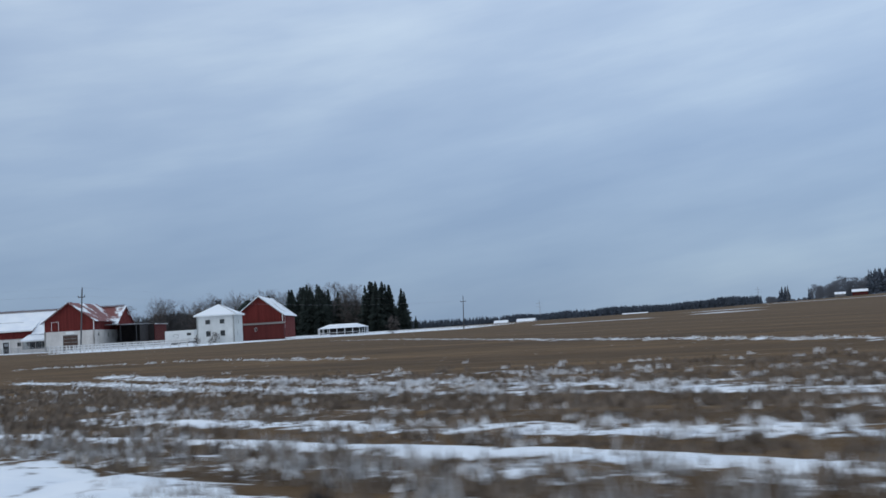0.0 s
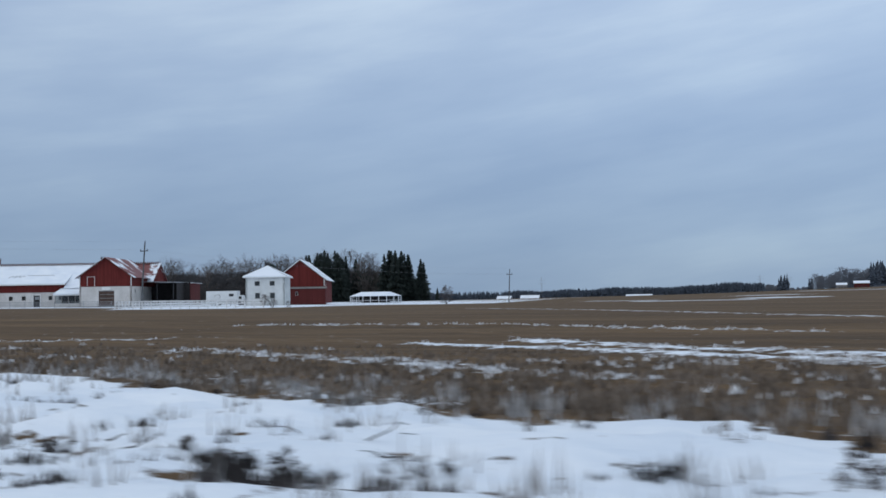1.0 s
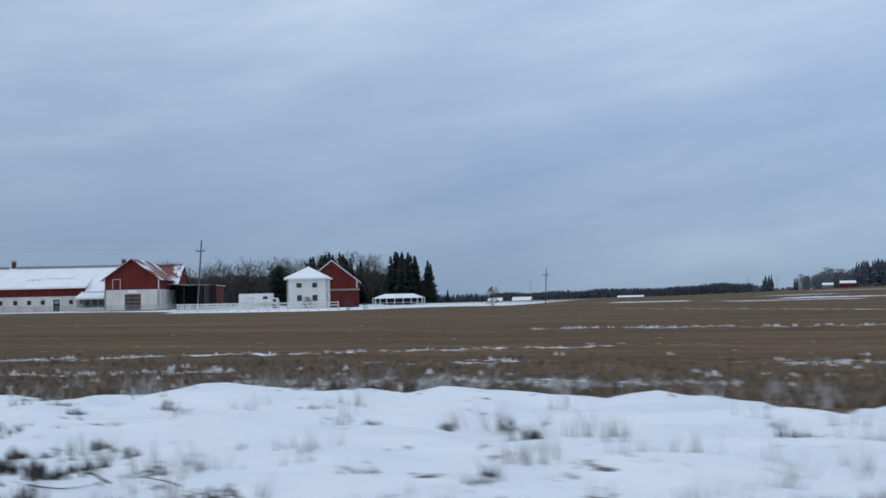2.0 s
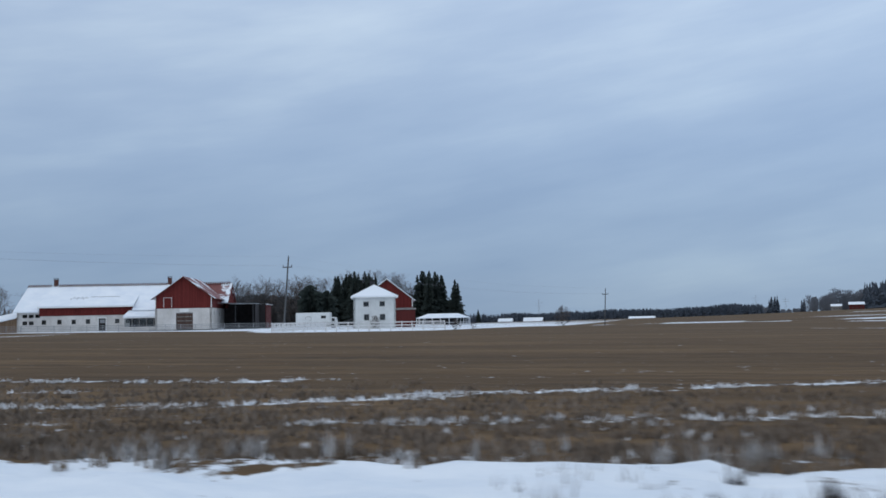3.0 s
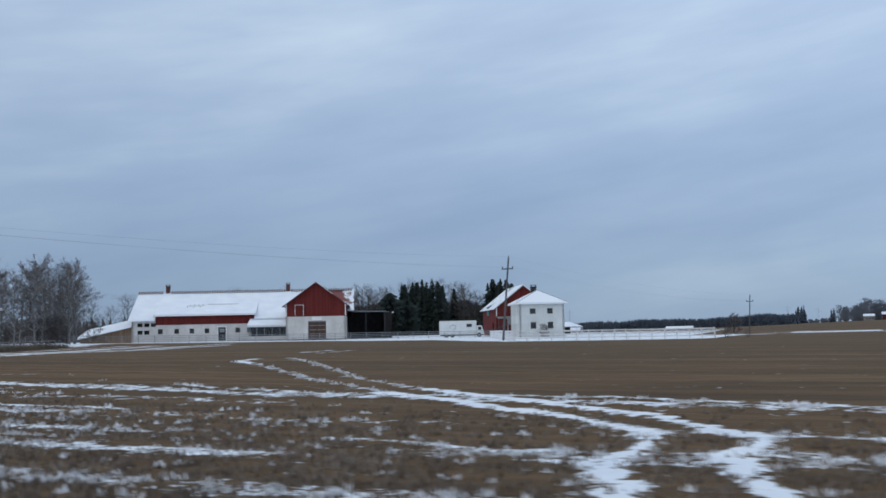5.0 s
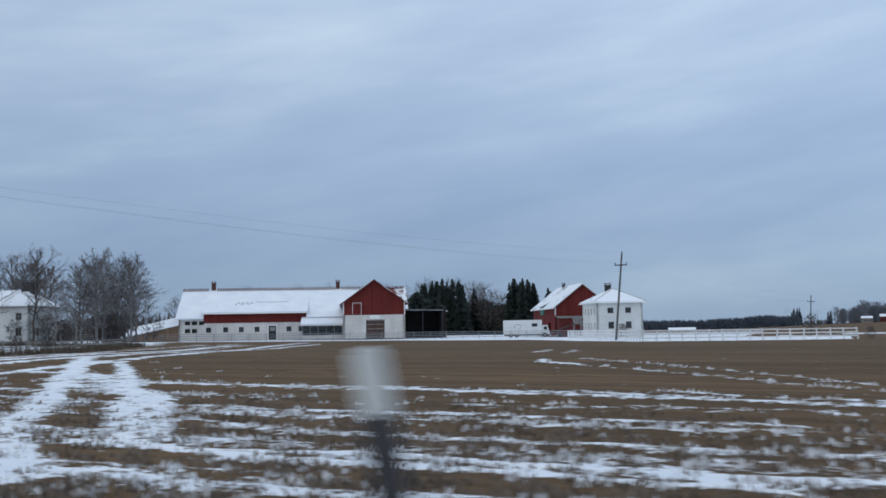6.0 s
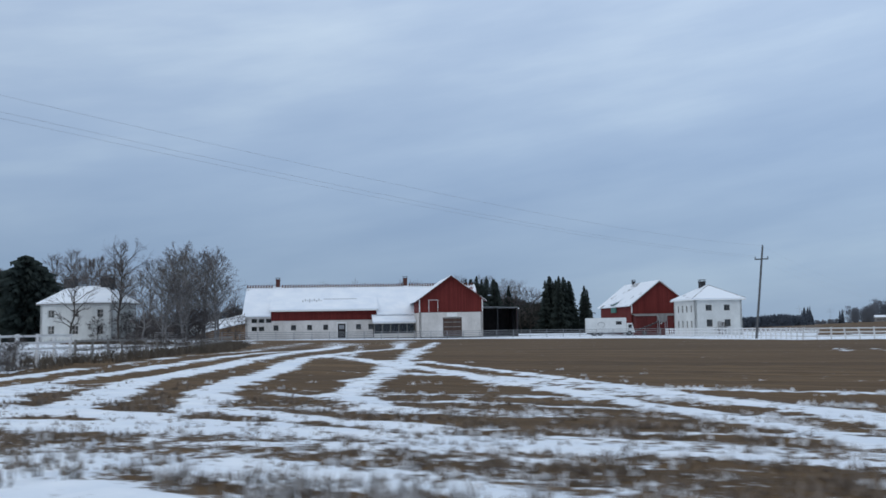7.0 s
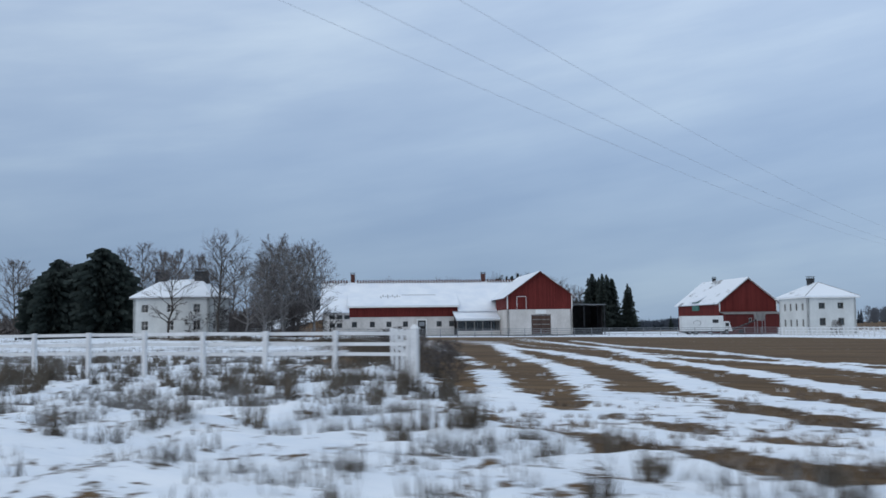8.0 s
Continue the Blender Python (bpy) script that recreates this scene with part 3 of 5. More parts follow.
def gable_roof(parent, mat_l, mat_r, x0, x1, y0, y1, eave, ridge, over=0.7, thick=0.18, edge=None):
    """Two slopes over a body whose ridge runs along y."""
    xm, fall = (x0 + x1) / 2, (ridge - eave) / ((x1 - x0) / 2)
    lo = eave - fall * over
    bm = bmesh.new()
    roof_slab(bm, (x0 - over, y0 - over, lo), (xm, y0 - over, ridge), (xm, y1 + over, ridge), (x0 - over, y1 + over, lo), thick)
    part("roof", bm, mat_l, parent)
    bm = bmesh.new()
    roof_slab(bm, (xm, y0 - over, ridge), (x1 + over, y0 - over, lo), (x1 + over, y1 + over, lo), (xm, y1 + over, ridge), thick)
    part("roof", bm, mat_r, parent)
    for xa in (x0 - over, x1 + over):
        bm = bmesh.new()
        solid(bm, [(xa, y0 - over - 0.06, lo - 0.16), (xm, y0 - over - 0.06, ridge - 0.16), (xm, y0 - over, ridge - 0.16), (xa, y0 - over, lo - 0.16)],
              [(xa, y0 - over - 0.06, lo + 0.03), (xm, y0 - over - 0.06, ridge + 0.03), (xm, y0 - over, ridge + 0.03), (xa, y0 - over, lo + 0.03)])
        part("bargeboard", bm, edge or TRIM, parent, "painted bargeboard")


def gable_face(parent, name, mat, x0, x1, y0, y1, z0, eave, ridge, label=""):
    xm = (x0 + x1) / 2
    ring = ((x0, z0), (x1, z0), (x1, eave), (xm, ridge), (x0, eave))
    bm = bmesh.new()
    solid(bm, [(x, y0, z) for x, z in ring], [(x, y1, z) for x, z in ring])
    bmesh.ops.recalc_face_normals(bm, faces=bm.faces)
    return part(name, bm, mat, parent, label)


def board(parent, name, mat, x0, x1, y0, y1, z0, z1, label=""):
    return part(name, box(bmesh.new(), x0, x1, y0, y1, z0, z1), mat, parent, label)


def chimney(parent, x, y, z0, z1, wx, wy, mat=None):
    bm = bmesh.new()
    box(bm, x - wx / 2, x + wx / 2, y - wy / 2, y + wy / 2, z0, z1 - 0.35)
    box(bm, x - wx / 2 - 0.08, x + wx / 2 + 0.08, y - wy / 2 - 0.08, y + wy / 2 + 0.08, z1 - 0.35, z1 - 0.15)
    c = part("chimney", bm, mat or BRICK, parent, "dark brick chimney")
    bm = bmesh.new()
    for sx in (-1, 1):
        for sy in (-1, 1):
            box(bm, x + sx * wx * 0.4 - 0.04, x + sx * wx * 0.4 + 0.04, y + sy * wy * 0.4 - 0.04, y + sy * wy * 0.4 + 0.04, z1 - 0.15, z1 + 0.12)
    box(bm, x - wx / 2 - 0.1, x + wx / 2 + 0.1, y - wy / 2 - 0.1, y + wy / 2 + 0.1, z1 + 0.12, z1 + 0.2)
    part("cap", bm, SOOT, c, "black metal chimney cap")
    return c


def build_barn():
    b = thing("barn", -218.0, 188.2, 0.3, FARM, "large red-boarded cow barn on whitewashed ground floor, snow on its roof", "barn")
    # gabled wing towards the field
    W, D, H1, EV, RG = 13.8, 23.0, 5.3, 8.15, 13.1
    wall(b, "plaster_wall", PLASTER, (0, 0), (W, 0), 0, H1, [(5.1, 9.2, 0, 4.2)], 0.5, "whitewashed plaster wall with a brown door")
    wall(b, "plaster_wall", PLASTER, (W, 0), (W, D), 0, H1, [(3.2, 4.1, 3.6, 4.6), (11.5, 12.4, 3.2, 4.4)], 0.5)
    wall(b, "plaster_wall", PLASTER, (0, 14), (0, 0), 0, H1, [], 0.5)
    for x0, x1, z0, z1 in ((3.2, 4.1, 3.6, 4.6), (11.5, 12.4, 3.2, 4.4)):
        window(b, side((W, 0), (W, D)), x0, x1, z0, z1, (0, 1), GREYWOOD)
    gable_face(b, "gable_boarding", RED, 0.02, W - 0.02, -0.05, 0.12, H1, EV, RG, "red vertical boards")
    wall(b, "side_boarding", RED, (W + 0.05, 0.12), (W + 0.05, D), H1, EV, [], 0.12)
    wall(b, "side_boarding", RED, (-0.05, 14), (-0.05, 0.12), H1, EV, [], 0.12)
    gable_roof(b, SNOW, ROOFRED, 0, W, 0, D, EV, RG, 0.8, 0.14, BRICK)
    for x0, x1, z0, z1 in ((0.0, 0.22, H1 + 0.05, EV), (W - 0.22, W, H1 + 0.05, EV), (2.07, 2.16, 5.45, 8.0), (4.0, 4.09, 5.45, 8.0)):
        board(b, "trim_board", TRIM, x0, x1, -0.10, -0.055, z0, z1, "white-painted trim board")
    board(b, "hatch_lintel", TRIM, 2.16, 4.0, -0.10, -0.055, 7.91, 8.0, "white-painted trim board")
    board(b, "hatch", RED, 2.2, 3.96, -0.085, -0.055, 5.5, 7.84)
    d = part("barn_door", box(bmesh.new(), 5.16, 9.14, 0.12, 0.22, 0.05, 4.14), DOORWOOD, b, "brown double door of weathered boards")
    for x in (5.16, 7.1, 8.98):
        board(d, "stile", DOORWOOD, x, x + 0.16, 0.07, 0.118, 0.05, 4.14)
    for z in (0.1, 2.1, 3.1, 3.95):
        board(d, "rail", GREYWOOD, 5.32, 8.98, 0.075, 0.117, z, z + 0.16)
    board(b, "sign", TRIM, 6.0, 8.2, -0.12, -0.02, 4.35, 5.22, "small white sign board over the door")

    # long wing
    L0, L1, F, B2, RN = -38.0, 15.0, 14.0, 34.6, 24.3
    EF, RZ = 5.2, 12.2
    fall = (RZ - EF) / (RN - 12.9)
    ev_wall = EF + fall * (F - 12.9)
    holes = [(x - L0 - 0.55, x - L0 + 0.55, 1.95, 3.15) for x in (-31.2, -27.3, -23.7, -20.1, -12.7, -9.9)]
    holes += [(-17.4 - L0, -15.6 - L0, 0.0, 3.3)]
    holes += [(x - L0 - 0.6, x - L0 + 0.6, 3.75, 4.65) for x in (-36.0, -34.4, -32.8)] + [(x - L0 - 0.6, x - L0 + 0.6, 1.9, 2.9) for x in (-36.0, -34.4)]
    wall(b, "plaster_wall", PLASTER, (L0, F), (0, F), 0, ev_wall - 0.12, holes, 0.5, "whitewashed plaster wall with small windows")
    fm = side((L0, F), (0, F))
    for h in holes:
        if h[2] > 0:
            window(b, fm, *h, (1, 0), GREYWOOD, 0.2, 0.05)
    dd = part("stable_door", box(bmesh.new(), -17.34, -15.66, F + 0.2, F + 0.28, 0.05, 3.25), DARKINSIDE, b, "dark stable door in a white frame")
    for x in (-17.6, -15.6):
        board(b, "door_post", TRIM, x, x + 0.2, F - 0.06, F - 0.004, 0.0, 3.45, "white door frame")
    board(b, "door_lintel", TRIM, -17.6, -15.4, F - 0.06, F - 0.004, 3.45, 3.65, "white door frame")
    board(dd, "glazing", STEEL, -17.1, -15.9, F + 0.16, F + 0.195, 2.1, 3.0)
    wall(b, "plaster_wall", PLASTER, (L0, B2), (L0, F), 0, 5.4, [], 0.5)
    ring = ((F + 0.05, 5.4), (B2 - 0.05, 5.4), (RN, RZ - 0.1))
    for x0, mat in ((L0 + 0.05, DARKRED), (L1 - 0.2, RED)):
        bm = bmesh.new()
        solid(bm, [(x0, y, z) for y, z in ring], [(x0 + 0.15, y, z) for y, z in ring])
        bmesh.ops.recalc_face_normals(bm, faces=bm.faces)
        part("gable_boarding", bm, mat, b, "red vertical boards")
    wall(b, "side_boarding", RED, (L1, D), (L1, B2), 0, 5.4, [], 0.15)
    wall(b, "back_wall", PLASTER, (L1, B2), (L0, B2), 0, 5.4, [], 0.5)
    # roof: a low eave at both ends, a raised eave over the red band
    X0, X1 = -32.3, -8.6
    for xa, xb, n0 in ((L0 - 0.6, X0, 12.7), (X0, X1, 14.3), (X1, 6.9, 12.7)):
        bm = bmesh.new()
        low = EF - 0.1 + (RZ - EF + 0.1) * (n0 - 12.7) / (RN - 12.7)
        roof_slab(bm, (xa, n0, low), (xb, n0, low), (xb, RN, RZ), (xa, RN, RZ), 0.28)
        part("roof", bm, SNOW, b, "deep even snow on the roof")
    ND, ZD = 19.6, EF - 0.1 + (RZ - EF + 0.1) * (19.6 - 12.7) / (RN - 12.7)
    bm = bmesh.new()
    roof_slab(bm, (X0 - 0.3, 12.9, 6.35), (X1 + 0.3, 12.9, 6.35), (X1 + 0.3, ND, ZD), (X0 - 0.3, ND, ZD), 0.29)
    part("dormer_roof", bm, SNOW, b, "deep even snow on the roof")
    bm = bmesh.new()
    roof_slab(bm, (7.0, 15.4, EF + fall * 2.5), (L1 + 0.5, 15.4, EF + fall * 2.5), (L1 + 0.5, RN, RZ), (7.0, RN, RZ), 0.16)
    part("roof", bm, ROOFRED, b, "red roof with patches of snow")
    bm = bmesh.new()
    roof_slab(bm, (L0 - 0.6, RN, RZ), (L1 + 0.5, RN, RZ), (L1 + 0.5, B2 + 0.8, EF - 0.6), (L0 - 0.6, B2 + 0.8, EF - 0.6), 0.16)
    part("roof", bm, ROOFRED, b, "red roof with patches of snow")
    wall(b, "band_boarding", RED, (X0, F - 0.12), (X1, F - 0.12), 4.15, 6.75, [], 0.12, "red boarded band under the raised eave")
    bm = bmesh.new()
    box(bm, X0 - 0.3, X1 + 0.3, 12.86, 12.9, 6.2, 6.5)
    part("fascia", bm, TRIM, b, "white eaves board")
    for x in (X0, X1 - 0.12):
        bm = bmesh.new()
        ring = ((F - 0.12, EF + fall * 1.1), (F - 0.12, 6.7), (ND - 0.5, ZD - 0.3))
        solid(bm, [(x, y, z) for y, z in ring], [(x + 0.12, y, z) for y, z in ring])
        bmesh.ops.recalc_face_normals(bm, faces=bm.faces)
        part("dormer_cheek", bm, RED, b)
    for x in (-31.4, -1.3):
        chimney(b, x, RN, RZ - 0.5, RZ + 2.0, 0.95, 0.95)
    # faint lettering on the raised roof, kept as plain bars
    slope = (ZD - 6.35) / (ND - 12.9)
    for k in range(9):
        x = -25.4 + k * 0.52
        y0 = 12.9 + (8.05 + (0.25 if k % 3 else 0.0) - 6.35) / slope
        y1 = 12.9 + (8.8 - (0.0 if k % 2 else 0.3) - 6.35) / slope
        z0, z1 = 6.35 + slope * (y0 - 12.9) + 0.305, 6.35 + slope * (y1 - 12.9) + 0.305
        bm = bmesh.new()
        roof_slab(bm, (x, y0, z0), (x + 0.2, y0, z0), (x + 0.2, y1, z1), (x, y1, z1), 0.02)
        part("letter_bar", bm, STEEL, b, "faint grey lettering bar")
    y0 = 12.9 + (8.7 - 6.35) / slope
    bm = bmesh.new()
    roof_slab(bm, (-20.6, y0, 8.7 + 0.305), (-13.0, y0, 8.7 + 0.305), (-13.0, y0 + 0.22, 8.7 + 0.22 * slope + 0.305), (-20.6, y0 + 0.22, 8.7 + 0.22 * slope + 0.305), 0.02)
    part("roof_seam", bm, STEEL, b)
    # red tile rolls that show along the ridge
    roll = bmesh.new()
    box(roll, -0.15, 0.15, -1.05, 0.1, 0.0, 0.2)
    bmesh.ops.bevel(roll, geom=roll.edges[:], offset=0.04, segments=1, affect="EDGES")
    first = part("ridge_tile", roll, BRICK, b)
    first.matrix_basis = pose(-38.4, RN, RZ + 0.34, 31, 0, 0)
    rng = random.Random(4)
    for k in range(1, 86):
        x = -38.4 + k * 0.625
        if abs(x + 31.4) > 0.8 and abs(x + 1.3) > 0.8:
            o = new("ridge_tile", first.data)
            o.parent = b
            o.matrix_basis = pose(x, RN + 0.02 * rng.random(), RZ + 0.33 + 0.06 * rng.random(), 29 + 5 * rng.random(), 0, 0)
    # porch in the corner
    bm = bmesh.new()
    roof_slab(bm, (-9.7, 7.6, 3.35), (-0.1, 7.6, 3.35), (-0.1, 13.95, 5.0), (-9.7, 13.95, 5.0), 0.28)
    part("porch_roof", bm, SNOW, b, "snow-covered lean-to porch roof")
    board(b, "porch_beam", TRIM, -9.6, -0.15, 7.75, 7.93, 3.12, 3.34)
    wall(b, "porch_wall", PLASTER, (-9.4, 8.1), (-0.15, 8.1), 0, 1.0, [], 0.3)
    # added dark sheet before the plaster, in place of shade under the roof
    board(b, "porch_shade_sheet", DARKINSIDE, -9.4, -0.2, 13.6, 13.75, 0.1, 4.6, "near-black sheet standing in for the shade inside the porch")
    for k in range(6):
        board(b, "porch_post", GREYWOOD, -9.4 + k * 1.82, -9.26 + k * 1.82, 8.1, 8.24, 1.0, 3.12)
    for k in range(5):
        bm = box(bmesh.new(), -9.22 + k * 1.82, -7.62 + k * 1.82, 8.15, 8.16, 1.0, 3.1)
        part("porch_pane", bm, GLASS, b).visible_shadow = False
    # open shed and its red side building
    bm = bmesh.new()
    roof_slab(bm, (W + 0.2, 8.2, 6.5), (23.2, 8.2, 6.25), (23.2, 19.9, 6.45), (W + 0.2, 19.9, 6.7), 0.14)
    part("shed_roof", bm, STEEL, b, "thin grey metal shed roof")
    for x, y in ((22.9, 8.4), (18.4, 8.4), (22.9, 14.0)):
        board(b, "shed_post", SOOT, x - 0.1, x + 0.1, y - 0.1, y + 0.1, -0.3, 6.25)
    # end and back wall near-black: the open shed's inner shade is painted on
    wall(b, "shed_end", DARKINSIDE, (23.2, 11.0), (23.2, 19.9), -0.3, 6.2, [], 0.15)
    wall(b, "shed_back", DARKINSIDE, (W + 0.1, 19.9), (25.0, 19.9), -0.3, 6.4, [], 0.15)
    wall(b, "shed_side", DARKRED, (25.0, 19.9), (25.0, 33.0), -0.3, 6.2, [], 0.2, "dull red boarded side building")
    bm = bmesh.new()
    roof_slab(bm, (L1 + 0.1, 19.95, 6.5), (25.5, 19.95, 6.2), (25.5, 33.4, 6.2), (L1 + 0.1, 33.4, 6.5), 0.18)
    part("shed_roof", bm, ROOFGREY, b)
    # low annex at the far end
    bm = bmesh.new()
    roof_slab(bm, (-51.0, 13.4, 0.9), (L0 - 0.05, 13.4, 3.7), (L0 - 0.05, 24.0, 6.0), (-51.0, 24.0, 3.2), 0.25)
    part("annex_roof", bm, SNOW, b, "snow-covered lean-to roof")
    bm = bmesh.new()
    ring = ((-50.2, -0.4), (L0 - 0.02, -0.4), (L0 - 0.02, 3.95), (-50.2, 1.15))
    solid(bm, [(x, 14.6, z) for x, z in ring], [(x, 14.8, z) for x, z in ring])
    bmesh.ops.recalc_face_normals(bm, faces=bm.faces)
    part("annex_wall", bm, BROWNBOARD, b, "bare brown board wall")


def build_house():
    h = thing("house", -159.9, 183.8, -0.1, FARM, "white two-storey house with a snowy hipped roof and dark windows", "house")
    w, d, e = 9.2, 11.2, 6.85
    front = [(2.15, 3.35, 4.75, 5.85), (5.7, 6.85, 4.75, 5.85), (2.25, 3.4, 1.75, 3.1), (5.75, 6.9, 1.75, 3.1)]
    left = [(d - n - 0.36, d - n + 0.36, z0, z1) for n in (1.8, 4.2, 6.5, 8.8) for z0, z1 in ((4.5, 5.8), (1.6, 2.9))]
    right = [(2.2, 2.95, 4.5, 5.8), (5.2, 5.95, 4.5, 5.8), (4.0, 4.75, 1.5, 3.1)]
    for p0, p1, hs in (((0, 0), (w, 0), front), ((w, 0), (w, d), right), ((w, d), (0, d), []), ((0, d), (0, 0), left)):
        wall(h, "wall", WALLWHITE, p0, p1, -0.4, e, hs, 0.4)
        for hole in hs:
            window(h, side(p0, p1), *hole, (1, 0), GREYWOOD, 0.12)
    board(h, "floor_slab", DARKINSIDE, 0.4, w - 0.4, 0.4, d - 0.4, 3.5, 3.8)
    o, px, py, pz = 0.55, w / 2, d / 2, 9.75
    a = [(-o, -o, e), (w + o, -o, e), (w + o, d + o, e), (-o, d + o, e)]
    top = [(px, py - 1.0, pz), (px, py + 1.0, pz)]
    bm = bmesh.new()
    v = [bm.verts.new(p) for p in a] + [bm.verts.new((x, y, z + 0.24)) for x, y, z in a] + [bm.verts.new(p) for p in top]
    bm.faces.new((v[3], v[2], v[1], v[0]))
    for k in range(4):
        bm.faces.new((v[k], v[(k + 1) % 4], v[4 + (k + 1) % 4], v[4 + k]))
    for f in ((4, 5, 8), (5, 6, 9, 8), (6, 7, 9), (7, 4, 8, 9)):
        bm.faces.new([v[k] for k in f])
    part("roof", bm, ROOFSNOW, h, "hipped roof under patchy snow")
    bm = bmesh.new()
    for p0, p1 in zip(a, a[1:] + a[:1]):
        m = side(p0, p1)
        box(bm, 0, math.dist(p0, p1), -0.05, -0.004, e - 0.14, e + 0.03, m)
    part("eaves_board", bm, TRIM, h)
    bm = bmesh.new()
    for k in (0, 1):
        rod(bm, (a[k][0], a[k][1], e + 0.26), (top[0][0], top[0][1], pz + 0.03), 0.05, 0.05, 4)
    part("hip_flashing", bm, GREYWOOD, h)
    chimney(h, px - 0.4, py + 1.1, pz - 0.8, pz + 0.95, 1.1, 0.9, SOOT)


def build_red_barn():
    b = thing("red_barn", -173.3, 226.4, 0.1, FARM, "red-boarded barn with white trim and a snowy gable roof", "barn")
    w, d, ev, rg = 6.8, 26.5, 7.0, 12.35
    gable_face(b, "gable_boarding", RED, -w, w, 0.0, 0.2, 4.6, ev, rg, "red vertical boards")
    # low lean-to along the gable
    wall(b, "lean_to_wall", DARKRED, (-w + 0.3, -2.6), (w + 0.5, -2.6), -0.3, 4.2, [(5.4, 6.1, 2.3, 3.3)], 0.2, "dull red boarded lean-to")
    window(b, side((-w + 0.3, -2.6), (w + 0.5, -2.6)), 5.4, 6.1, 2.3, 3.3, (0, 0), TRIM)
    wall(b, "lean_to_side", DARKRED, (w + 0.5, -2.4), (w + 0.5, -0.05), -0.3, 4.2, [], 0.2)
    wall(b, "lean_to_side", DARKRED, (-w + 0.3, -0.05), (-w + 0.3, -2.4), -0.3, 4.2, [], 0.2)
    bm = bmesh.new()
    roof_slab(bm, (-w + 0.1, -2.9, 4.15), (w + 0.8, -2.9, 4.15), (w + 0.8, -0.1, 4.55), (-w + 0.1, -0.1, 4.55), 0.09)
    part("lean_to_roof", bm, GREYWOOD, b, "thin grey lean-to roof")
    wall(b, "side_boarding", RED, (w, 0.2), (w, d), 0, ev, [], 0.2)
    wall(b, "side_boarding", RED, (-w, d), (-w, 0.2), 0, ev, [(19.0, 21.5, 0, 3.2)], 0.2)
    gable_face(b, "gable_boarding", RED, -w, w, d - 0.2, d, 0, ev, rg, "red vertical boards")
    gable_roof(b, ROOFSNOW, ROOFSNOW, -w, w, 0, d, ev, rg, 0.7, 0.24, GREYWOOD)
    board(b, "trim_board", GREYWOOD, -w, w, -0.1, -0.03, 4.62, 4.72, "weathered trim board")
    for x in (-w - 0.02, w - 0.2):
        board(b, "trim_board", TRIM, x, x + 0.22, -0.1, -0.03, 4.85, ev, "white-painted trim board")
    board(b, "trim_board", TRIM, w - 0.02, w + 0.04, 4.2, 4.4, 3.0, ev, "white-painted trim board")
    chimney(b, 0, 19.4, rg - 0.4, rg + 1.0, 0.7, 0.7, SOOT)
    # raised loading dormer in the left slope
    bm = bmesh.new()
    solid(bm, [(-w - 0.3, 12.0, 5.2), (-w + 2.0, 12.0, 5.2), (-w + 2.0, 16.0, 5.2), (-w - 0.3, 16.0, 5.2)], [(-w - 0.3, 12.0, 7.3), (-w + 2.0, 12.0, 8.4), (-w + 2.0, 16.0, 8.4), (-w - 0.3, 16.0, 7.3)])
    dm = part("loading_dormer", bm, TEAL, b, "faded green sheet-metal dormer")
    bm = bmesh.new()
    roof_slab(bm, (-w - 0.9, 11.7, 7.2), (-w + 2.6, 11.7, 8.9), (-w + 2.6, 16.3, 8.9), (-w - 0.9, 16.3, 7.2), 0.22)
    part("dormer_roof", bm, SNOW, dm)


